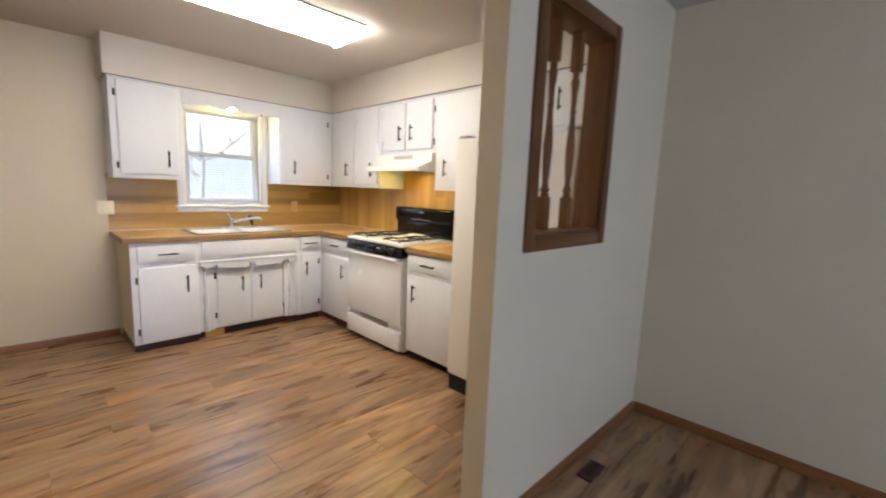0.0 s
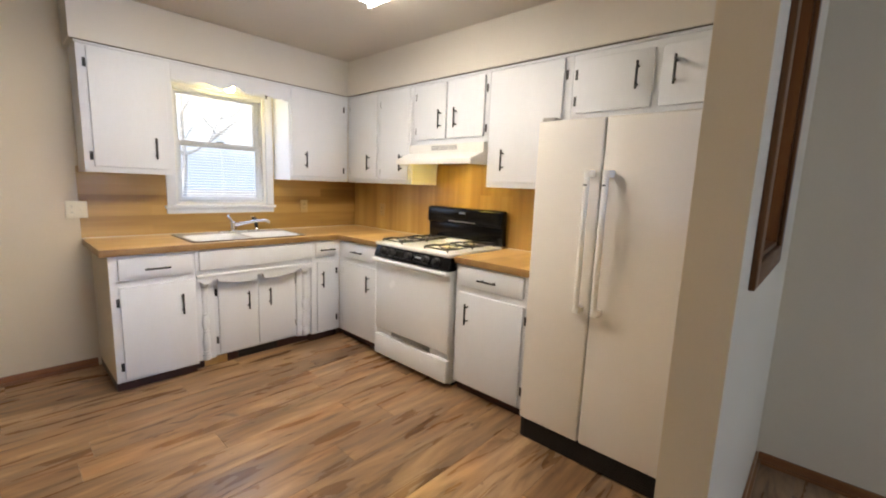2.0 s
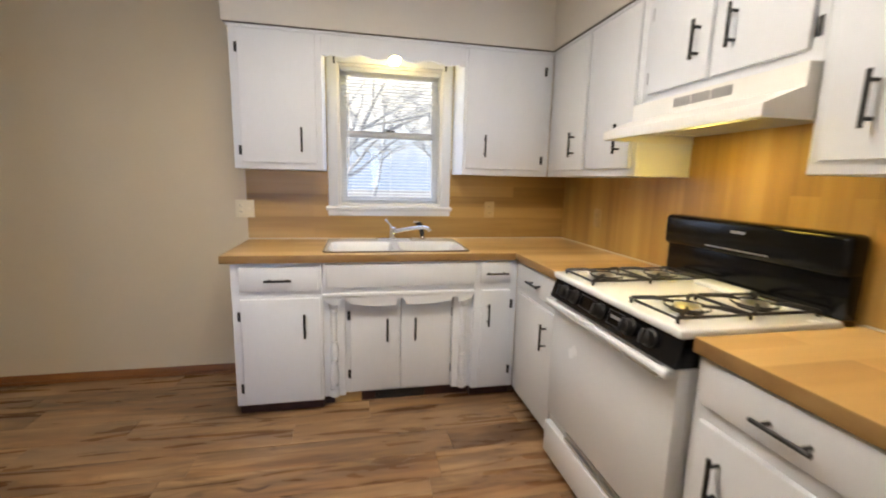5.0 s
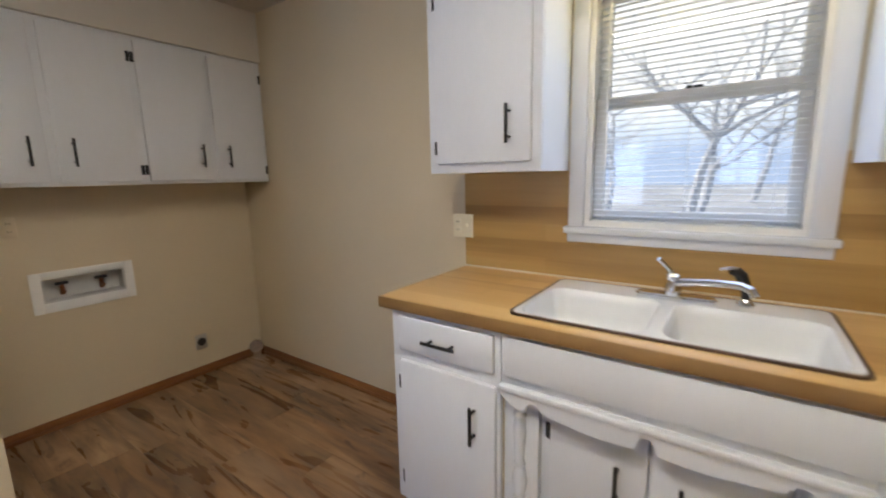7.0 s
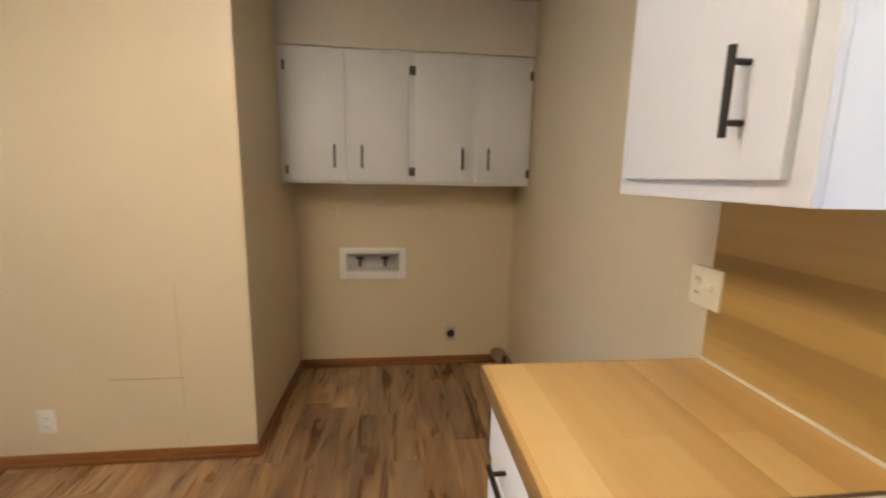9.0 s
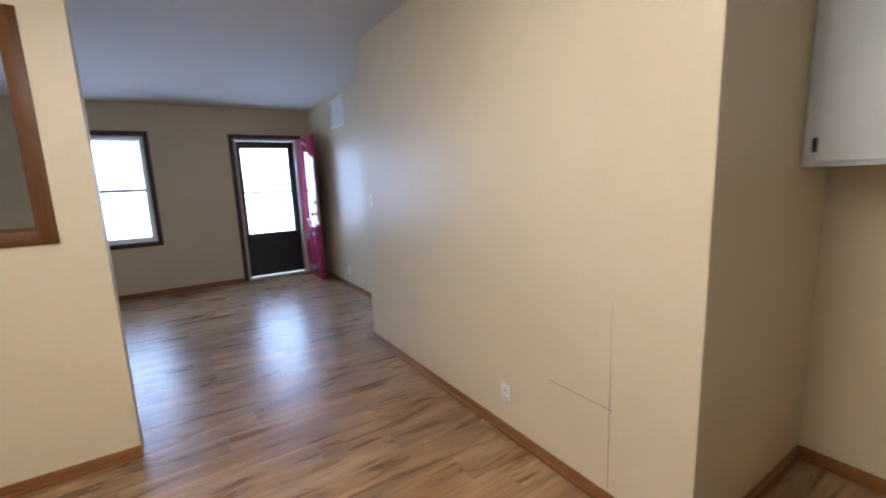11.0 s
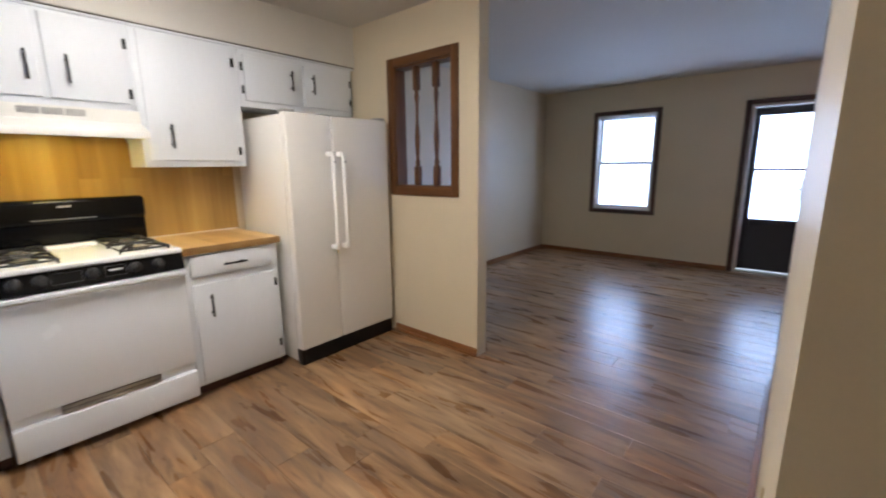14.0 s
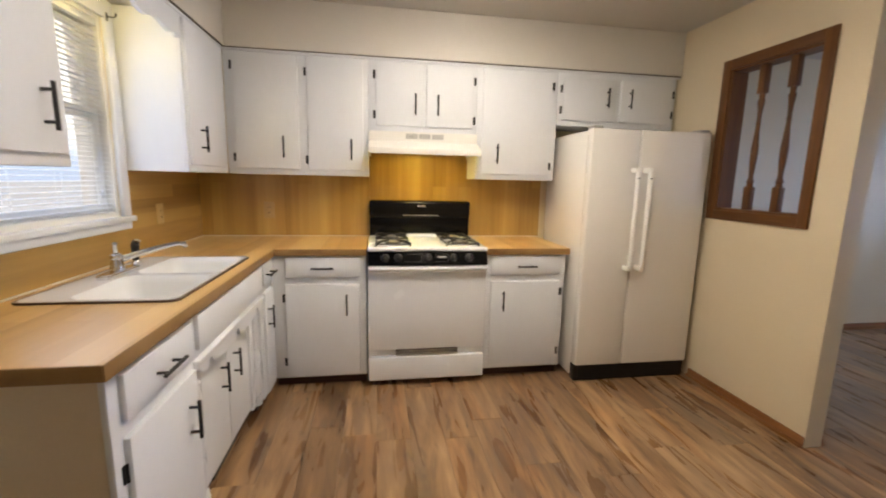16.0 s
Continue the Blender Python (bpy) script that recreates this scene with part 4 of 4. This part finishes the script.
win = thing("window_1", pose(XW, 1.54, 1.075), "white double-hung window over the sink with open blinds", "window")
tagged(win, kind="structure")
bm = bmesh.new()
for y0, y1 in ((1.128, 1.190), (1.890, 1.952)):
    box(bm, (XW, y0, 1.137), (XW + 0.019, y1, 2.135), 0.003)
box(bm, (XW, 1.190, 2.052), (XW + 0.019, 1.890, 2.135), 0.003)
part("casing", bm, CAB, win)
part("sill", bx((XW - 0.02, 1.112, 1.110), (XW + 0.034, 1.966, 1.137), 0.005), CAB, win)
part("apron", bx((XW, 1.124, 1.072), (XW + 0.016, 1.954, 1.110), 0.003), CAB, win)
part("frame", ring(bmesh.new(), "x", XW - 0.15, XW - 0.006, 1.186, 1.894, 1.1372, 2.059, 0.022), WHITEPL, win)
for t0, z0, z1, nm in ((XW - 0.115, 1.600, 2.036, "upper_sash"), (XW - 0.075, 1.160, 1.638, "lower_sash")):
    s = part(nm, ring(bmesh.new(), "x", t0, t0 + 0.034, 1.209, 1.871, z0, z1, 0.040, 0.003), WHITEPL, win)
    g = part("pane", bx((t0 + 0.014, 1.247, z0 + 0.038), (t0 + 0.019, 1.833, z1 - 0.038)), GLASS, s, smooth=False)
    g.visible_shadow = False
part("sash_lock", bx((XW - 0.06, 1.515, 1.638), (XW - 0.042, 1.570, 1.650), 0.003), BLACK, win)
blind = thing("window_blind", pose(XW - 0.02, 1.54, 1.16), "white mini blind with open slats in the sink window", "blind")
part("headrail", bx((XW - 0.036, 1.212, 2.005), (XW - 0.008, 1.868, 2.034), 0.003), BLIND, blind)
part("bottom_rail", bx((XW - 0.034, 1.214, 1.152), (XW - 0.010, 1.866, 1.166), 0.003), BLIND, blind)
bm = bmesh.new()
rows = [[bm.verts.new((-0.0125 + 0.025 * i / 4, y, 0.0018 * (1 - ((i - 2) / 2) ** 2) + o)) for i in range(5)] for y in (-0.325, 0.325) for o in (0, 0.0006)]
for i in range(4):
    bm.faces.new((rows[1][i], rows[1][i + 1], rows[3][i + 1], rows[3][i]))
    bm.faces.new((rows[0][i + 1], rows[0][i], rows[2][i], rows[2][i + 1]))
bm.faces.new((rows[0][0], rows[1][0], rows[3][0], rows[2][0]))
bm.faces.new((rows[1][4], rows[0][4], rows[2][4], rows[3][4]))
bmesh.ops.recalc_face_normals(bm, faces=bm.faces)
SLAT = mesh_of("slat", bm, BLIND)
for k in range(38):
    shared("slat", SLAT, blind, pose(XW - 0.022, 1.54, 1.182 + k * 0.0215, 0, 3, 0))
for y in (1.285, 1.54, 1.795):
    bm = bmesh.new()
    for dx in (-0.035, -0.009):
        rod(bm, (XW + dx, y, 1.16), (XW + dx, y, 2.01), 0.0007, n=5)
    part("cord", bm, BLIND, blind)
bm = bmesh.new()
rod(bm, (XW + 0.004, 1.262, 1.38), (XW + 0.004, 1.262, 2.0), 0.004, n=8)
part("wand", bm, WHITEPL, blind)

lw = thing("window_2", pose(XE, 1.585, 0.635), "double-hung living room window in dark stained trim", "window")
tagged(lw, kind="structure")
part("trim", ring(bmesh.new(), "x", XE - 0.018, XE, 1.150, 2.060, 0.652, 2.097, 0.058, 0.003), DARKTRIM, lw)
part("frame", ring(bmesh.new(), "x", XE + 0.001, XE + 0.15, 1.206, 2.004, 0.711, 2.039, 0.020), WHITEPL, lw)
for t0, z0, z1, nm in ((XE + 0.085, 1.350, 2.018, "upper_sash"), (XE + 0.045, 0.732, 1.392, "lower_sash")):
    s = part(nm, ring(bmesh.new(), "x", t0, t0 + 0.034, 1.227, 1.983, z0, z1, 0.040, 0.003), WHITEPL, lw)
    g = part("pane", bx((t0 + 0.014, 1.265, z0 + 0.038), (t0 + 0.019, 1.945, z1 - 0.038)), GLASS, s, smooth=False)
    g.visible_shadow = False
part("shade_roll", bx((XE + 0.004, 1.228, 1.985), (XE + 0.040, 1.982, 2.017), 0.008), BLIND, lw, "rolled white shade")

# ---- entry ----
ent = thing("door_1", pose(XE, -0.26, 0), "dark storm door with two glass panes in a stained frame", "door")
tagged(ent, kind="structure")
bm = bmesh.new()
for y0, y1 in ((-0.736, -0.678), (0.187, 0.245)):
    box(bm, (XE - 0.018, y0, 0), (XE, y1, 2.085), 0.003)
box(bm, (XE - 0.018, -0.678, 2.030), (XE, 0.187, 2.085), 0.003)
part("trim", bm, DARKTRIM, ent)
bm = bmesh.new()
for y0, y1 in ((-0.677, -0.643), (0.152, 0.186)):
    box(bm, (XE + 0.001, y0, 0.02), (XE + 0.15, y1, 2.029))
box(bm, (XE + 0.001, -0.643, 2.005), (XE + 0.15, 0.152, 2.029))
part("jamb", bm, surface("pale_jamb_paint", (0.55, 0.50, 0.44), 0.5), ent)
part("threshold", bx((XE - 0.01, -0.677, 0.0), (XE + 0.155, 0.186, 0.02), 0.004), STEEL, ent)
sx = XE + 0.112
bm = bmesh.new()
for a, b in (((sx, -0.642, 0.034), (sx + 0.032, -0.553, 2.0)), ((sx, 0.090, 0.034), (sx + 0.032, 0.151, 2.0)), ((sx, -0.553, 1.905), (sx + 0.032, 0.090, 2.0)),
             ((sx, -0.553, 1.262), (sx + 0.032, 0.090, 1.290)), ((sx, -0.553, 0.600), (sx + 0.032, 0.090, 0.675))):
    box(bm, a, b, 0.003)
storm = part("storm_door", bm, STORM, ent)
part("kick_panel", bx((sx + 0.008, -0.553, 0.034), (sx + 0.024, 0.090, 0.600)), STORM, storm)
for z0, z1 in ((0.675, 1.262), (1.290, 1.905)):
    g = part("pane", bx((sx + 0.014, -0.555, z0 - 0.002), (sx + 0.018, 0.092, z1 + 0.002)), GLASS, storm, smooth=False)
    g.visible_shadow = False
part("latch", bx((sx - 0.03, 0.107, 1.02), (sx, 0.132, 1.14), 0.004), BLACK, storm)

rd = thing("door_2", pose(XE - 0.4, -0.69, 0), "glossy red entry door standing open into the room", "door")
tagged(rd, kind="structure")
dy = -0.715
leaf = part("leaf", bx((2.285, dy, 0.012), (XE - 0.022, dy + 0.042, 2.02), 0.003), REDDOOR, rd)
for x0, x1, z0, z1 in ((2.390, 2.640, 0.18, 0.55), (2.710, 2.950, 0.18, 0.55), (2.390, 2.640, 0.64, 0.86), (2.710, 2.950, 0.64, 0.86)):
    bm = bmesh.new()
    for p0, p1, q0, q1 in ((x0, x0 + 0.022, z0, z1), (x1 - 0.022, x1, z0, z1), (x0, x1, z0, z0 + 0.022), (x0, x1, z1 - 0.022, z1)):
        box(bm, (p0, dy + 0.041, q0), (p1, dy + 0.051, q1), 0.004)
    part("panel_moulding", bm, REDDOOR, leaf)
bm = bmesh.new()
lathe(bm, [(0.032, 0.0), (0.032, 0.006), (0.012, 0.012), (0.011, 0.035), (0.027, 0.045), (0.030, 0.060), (0.020, 0.072)], 18, pose(2.355, dy + 0.042, 0.95, -90, 0, 0))
part("knob", bm, BLACK, leaf, "dark round door knob")
bm = bmesh.new()
lathe(bm, [(0.030, 0.0), (0.030, 0.010), (0.024, 0.020)], 18, pose(2.355, dy + 0.042, 1.11, -90, 0, 0))
part("deadbolt", bm, STEEL, leaf)
for z in (0.22, 1.02, 1.82):
    part("hinge", bx((XE - 0.030, dy + 0.006, z - 0.045), (XE - 0.018, dy + 0.048, z + 0.045), 0.002), STEEL, leaf)

# ---- spindle opening ----
op = thing("spindle_opening", pose(-0.92, 1.79, 1.137), "stained wood framed opening with two turned spindles", "opening")
for t0, t1 in ((XS0 - 0.014, XS0), (XS1, XS1 + 0.014)):
    for p0, p1, q0, q1 in ((1.445, 1.507, 1.138, 2.137), (2.068, 2.130, 1.138, 2.137), (1.507, 2.068, 1.138, 1.200), (1.507, 2.068, 2.075, 2.137)):
        part("casing_bar", bx((t0, p0, q0), (t1, p1, q1), 0.003), STAIN if p1 - p0 < 0.1 else STAINH, op)
for p0, p1, q0, q1 in ((1.5005, 1.5165, 1.1955, 2.0795), (2.0585, 2.0745, 1.1955, 2.0795), (1.5165, 2.0585, 1.1955, 1.2115), (1.5165, 2.0585, 2.0635, 2.0795)):
    part("jamb_board", bx((XS0 + 0.0005, p0, q0), (XS1 - 0.0005, p1, q1)), STAIN if p1 - p0 < 0.1 else STAINH, op)
SP = [(0.017, 0.150), (0.019, 0.160), (0.014, 0.170), (0.021, 0.182), (0.015, 0.196), (0.012, 0.215), (0.016, 0.26), (0.0195, 0.33), (0.020, 0.37), (0.016, 0.43), (0.012, 0.485), (0.011, 0.52),
      (0.0155, 0.528), (0.011, 0.536), (0.013, 0.60), (0.0185, 0.648), (0.019, 0.66), (0.013, 0.672), (0.016, 0.685), (0.014, 0.700)]
for y in (1.682, 1.872):
    bm = bmesh.new()
    lathe(bm, SP, 14, pose(-0.9225, y, 1.20))
    box(bm, (-0.9435, y - 0.021, 1.2117), (-0.9015, y + 0.021, 1.352), 0.003)
    box(bm, (-0.9435, y - 0.021, 1.898), (-0.9015, y + 0.021, 2.0633), 0.003)
    part("spindle", bm, STAIN, op, "turned stained wood spindle")


# ---- outlets, switches, vents ----
def plate(name, m, w, h, kind, material, label, group="outlets and switches", back=0.0):
    """A wall plate whose back lies on the wall: x along it, -y out of it."""
    t = thing(name, m, label, "wall plate", group)
    part("cover", bx((-w / 2, -0.006, -h / 2), (w / 2, back, h / 2), 0.0025), material, t, m=m)
    for dx, k in kind:
        if k == "outlet":
            for dz in (-0.020, 0.020):
                bm = bmesh.new()
                lathe(bm, [(0.016, 0), (0.0155, 0.003)], 16, pose(dx, -0.0058, dz, 90, 0, 0))
                s = part("socket", bm, material, t, m=m)
                bm = bmesh.new()
                for ex in (-0.006, 0.006):
                    box(bm, (dx + ex - 0.0012, -0.0096, dz - 0.004), (dx + ex + 0.0012, -0.0086, dz + 0.005))
                part("slots", bm, BLACK, s, m=m)
        else:
            part("toggle", bx((dx - 0.005, -0.017, -0.006), (dx + 0.005, -0.005, 0.010), 0.002), material, t, m=m)
    return t


plate("wall_outlet", pose(XW + 0.0065, 0.604, 1.112, 0, 0, 90), 0.112, 0.112, [(-0.024, "outlet"), (0.024, "switch")], PLASTIC, "ivory double plate with outlet and switch by the worktop", back=0.006)
plate("wall_outlet", pose(XW + 0.006, 2.250, 1.122, 0, 0, 90), 0.072, 0.116, [(0, "outlet")], TANPL, "tan outlet plate on the sink backsplash")
plate("wall_outlet", pose(-3.960, YN - 0.006, 1.108), 0.072, 0.116, [(0, "outlet")], TANPL, "tan outlet plate on the range backsplash")
plate("wall_outlet", pose(-1.945, YP, 0.228, 0, 0, 180), 0.072, 0.116, [(0, "outlet")], IVORY, "ivory outlet plate low on the partition")
plate("light_switch", pose(-0.355, YP, 1.210, 0, 0, 180), 0.072, 0.116, [(0, "switch")], PLASTIC, "ivory light switch on the partition")
plate("wall_outlet", pose(1.70, YS, 0.225, 0, 0, 180), 0.072, 0.116, [(0, "outlet")], WHITEPL, "white outlet plate low on the living room wall")
plate("wall_outlet", pose(-3.146, YA, 1.142, 0, 0, 180), 0.058, 0.105, [(0, "outlet")], WALL, "painted-over outlet plate in the laundry alcove")
t = thing("dryer_outlet", pose(-3.984, YA, 0.238, 0, 0, 180), "steel dryer outlet plate with a round black socket", "wall plate", "outlets and switches")
part("cover", bx((-0.038, -0.006, -0.053), (0.038, 0, 0.053), 0.003), STEEL, t, m=PLACE[t])
bm = bmesh.new()
lathe(bm, [(0.029, 0), (0.029, 0.008), (0.024, 0.011)], 20, pose(0, -0.006, 0, 90, 0, 0))
part("socket", bm, BLACK, t, m=PLACE[t])

wb = thing("washer_box", pose(-3.4120, YA, 0.775), "white recessed washer hookup box with two valves", "hookup box")
bm = bmesh.new()
for p0, p1, q0, q1 in ((-3.6460, -3.6000, 0.664, 0.889), (-3.2240, -3.1780, 0.664, 0.889), (-3.6000, -3.2240, 0.664, 0.717), (-3.6000, -3.2240, 0.848, 0.889)):
    box(bm, (p0, YA, q0), (p1, YA + 0.012, q1), 0.003)
part("flange", bm, WHITEPL, wb)
bm = bmesh.new()
box(bm, (-3.6010, YA - 0.095, 0.716), (-3.2230, YA - 0.085, 0.849))
for p0, p1, q0, q1 in ((-3.6015, -3.5930, 0.7155, 0.8495), (-3.2310, -3.2225, 0.7155, 0.8495), (-3.5930, -3.2310, 0.7155, 0.724), (-3.5930, -3.2310, 0.841, 0.8495)):
    box(bm, (p0, YA - 0.085, q0), (p1, YA, q1))
part("tray", bm, surface("grey_box_plastic", (0.55, 0.54, 0.51), 0.5), wb)
for x in (-3.3170, -3.4970):
    bm = bmesh.new()
    rod(bm, (x, YA - 0.045, 0.745), (x, YA - 0.045, 0.800), 0.012)
    rod(bm, (x, YA - 0.045, 0.780), (x, YA - 0.010, 0.765), 0.010)
    v = part("valve", bm, BRASS, wb, "dull brass valve")
    bm = bmesh.new()
    box(bm, (x - 0.030, YA - 0.055, 0.800), (x + 0.030, YA - 0.035, 0.818), 0.006)
    rod(bm, (x, YA - 0.045, 0.795), (x, YA - 0.045, 0.804), 0.006)
    part("valve_handle", bm, BLACK, v)

dt = thing("dryer_duct", pose(-4.357, -1.270, 0), "short galvanised duct elbow in the alcove corner", "duct")
bm = bmesh.new()
tube(bm, [(-4.367, -1.290, 0.0), (-4.367, -1.290, 0.045), (-4.360, -1.275, 0.085), (-4.340, -1.245, 0.105), (-4.322, -1.222, 0.108)], 0.045, 16)
part("elbow", bm, FOIL, dt)
bm = bmesh.new()
tube(bm, [(-4.325, -1.226, 0.108), (-4.319, -1.218, 0.108)], 0.050, 16)
part("collar", bm, FOIL, dt)


def louvre(name, m, w, h, n, material, label):
    t = thing(name, m, label, "vent")
    bm = bmesh.new()
    for p0, p1, q0, q1 in ((-w / 2, -w / 2 + 0.022, -h / 2, h / 2), (w / 2 - 0.022, w / 2, -h / 2, h / 2), (-w / 2 + 0.022, w / 2 - 0.022, -h / 2, -h / 2 + 0.022), (-w / 2 + 0.022, w / 2 - 0.022, h / 2 - 0.022, h / 2)):
        box(bm, (p0, -0.010, q0), (p1, 0, q1), 0.002)
    part("frame", bm, material, t, m=m)
    part("backing", bx((-w / 2 + 0.02, -0.003, -h / 2 + 0.02), (w / 2 - 0.02, -0.0005, h / 2 - 0.02)), VENT if material is WHITEPL else BLACK, t, m=m)
    sl = None
    for k in range(n):
        z = -h / 2 + 0.022 + (h - 0.044) * (k + 0.5) / n
        if sl is None:
            sl = part("slat", bx((-w / 2 + 0.022, -0.0085, -0.0045), (w / 2 - 0.022, -0.0055, 0.0045)), material, t, m=m @ pose(0, 0, z, 25, 0, 0))
        else:
            shared("slat", sl.data, t, m @ pose(0, 0, z, 25, 0, 0))
    return t


louvre("return_vent", pose(1.72, YS, 2.225, 0, 0, 180), 0.48, 0.34, 16, WHITEPL, "white return air grille high on the living room wall")
louvre("floor_register", pose(-0.755, 2.03, 0.0, -90, 0, 0), 0.075, 0.17, 8, KICK, "small dark brown floor register by the stub wall")
louvre("toe_kick_vent", pose(-3.9095, 1.56, 0.038, 0, 0, 90), 0.30, 0.062, 4, BLACK, "black heat vent in the sink toe kick")
SCUFF = surface("scuffed_paint", (0.36, 0.285, 0.19), 0.7)
bm = bmesh.new()
box(bm, (-2.569, YP, 0.424), (-2.240, YP + 0.0012, 0.4275))
single("wall_scratch", bm, SCUFF, "thin scuff line on the partition wall", "scuff")
bm = bmesh.new()
box(bm, (-2.5595, YP, 0.064), (-2.5570, YP + 0.0035, 0.893), 0.0006)
single("wall_seam", bm, surface("seam_paint", (0.56, 0.467, 0.328), 0.6), "thin upright seam on the partition wall", "seam")


# ---- outdoors ----
bm = bmesh.new()
bmesh.ops.create_grid(bm, x_segments=40, y_segments=40, size=600)
for v in bm.verts:
    v.co.z = -0.55
structure("ground", bm, SNOW, "pale winter ground round the house", "ground")


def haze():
    """Bright winter haze over far bluish woods, painted as the sheet's own glow."""
    m, n, l, b = shader("far_haze_glow")
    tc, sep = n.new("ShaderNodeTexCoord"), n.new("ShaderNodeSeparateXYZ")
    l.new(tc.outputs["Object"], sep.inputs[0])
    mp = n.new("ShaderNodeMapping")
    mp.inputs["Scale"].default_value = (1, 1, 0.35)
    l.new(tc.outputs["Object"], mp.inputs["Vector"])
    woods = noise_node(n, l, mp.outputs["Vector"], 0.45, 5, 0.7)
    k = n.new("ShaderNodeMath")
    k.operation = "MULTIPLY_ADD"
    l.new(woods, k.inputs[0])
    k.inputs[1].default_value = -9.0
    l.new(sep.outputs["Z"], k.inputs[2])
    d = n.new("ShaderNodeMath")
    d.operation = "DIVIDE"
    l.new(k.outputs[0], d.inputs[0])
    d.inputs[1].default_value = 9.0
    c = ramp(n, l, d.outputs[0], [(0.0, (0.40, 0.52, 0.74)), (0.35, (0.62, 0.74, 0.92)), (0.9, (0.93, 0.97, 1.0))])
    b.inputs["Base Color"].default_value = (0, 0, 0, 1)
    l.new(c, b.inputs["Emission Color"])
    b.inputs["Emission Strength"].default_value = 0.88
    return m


# added glowing sheet, stands in for the overexposed sky past the sink window
structure("backdrop", bx((-72.4, -130, -0.6), (-72, 130, 70)), haze(), "glowing sheet painted as overexposed sky haze and far woods", "backdrop")


def bare_tree(x, y, tall, seed, lean=0.0):
    rnd = random.Random(seed)
    t = thing("tree", pose(x, y, -0.55), "bare winter tree with spreading grey limbs", "tree", "trees outside")
    trunk, crown = bmesh.new(), bmesh.new()

    def limb(bm, p, d, length, r, depth):
        pts, rad, steps = [p], [r], 5
        for k in range(steps):
            d = (d + Vector((rnd.uniform(-.22, .22), rnd.uniform(-.22, .22), rnd.uniform(-.06, .16)))).normalized()
            p = p + d * length / steps
            pts.append(p)
            rad.append(r * (1 - 0.62 * (k + 1) / steps))
        tube(bm, pts, r, 7 if depth < 2 else 5, rad)
        if depth < 3:
            for k in range(4 if depth else 6):
                i = rnd.randint(2, steps)
                a = rnd.uniform(0, 2 * math.pi)
                nd = (d * 0.6 + Vector((math.cos(a), math.sin(a), rnd.uniform(-0.1, 0.5)))).normalized()
                limb(crown, pts[i], nd, length * rnd.uniform(0.5, 0.75), rad[i] * 0.72, depth + 1)

    limb(trunk, Vector((x, y, -0.6)), Vector((lean, 0.1, 1)).normalized(), tall * 0.42, tall * 0.014, 0)
    part("trunk", trunk, BARK, t)
    part("crown", crown, BARK, t)


bare_tree(-18.5, 0.4, 12.0, 3, 0.25)
bare_tree(-21.0, 0.4, 12.0, 8)
bare_tree(-24.0, 6.5, 12.0, 11)
bare_tree(-26.0, -4.0, 12.0, 13)
bare_tree(-33.0, 2.4, 13.0, 17)
bare_tree(18.0, 3.6, 10.0, 21)
bare_tree(24.0, -2.0, 11.0, 23)

# ---- floor planks, last ----
PW, PL = 0.178, 1.22
plank_mesh = {}
rnd = random.Random(77)
x = XW
while x < XE - 0.01:
    w = min(PW, XE - x)
    y = YA - rnd.uniform(0.0, PL * 0.95)
    while y < YN - 0.01:
        y0, y1 = max(y, YA), min(y + PL, YN)
        if y1 - y0 > 0.03 and not (x > XP and y1 < YS):
            ln = round(y1 - y0, 2)
            key = (round(w, 3), ln)
            if key not in plank_mesh:
                plank_mesh[key] = mesh_of("plank", bx((-w / 2 + 0.0004, -(ln) / 2 + 0.0004, -0.0065), (w / 2 - 0.0004, ln / 2 - 0.0004, 0.0), 0.0009, 1), FLOORWOOD, False)
            shared("plank", plank_mesh[key], floor, pose(x + w / 2, (y0 + y1) / 2, 0))
        y += PL
    x += PW
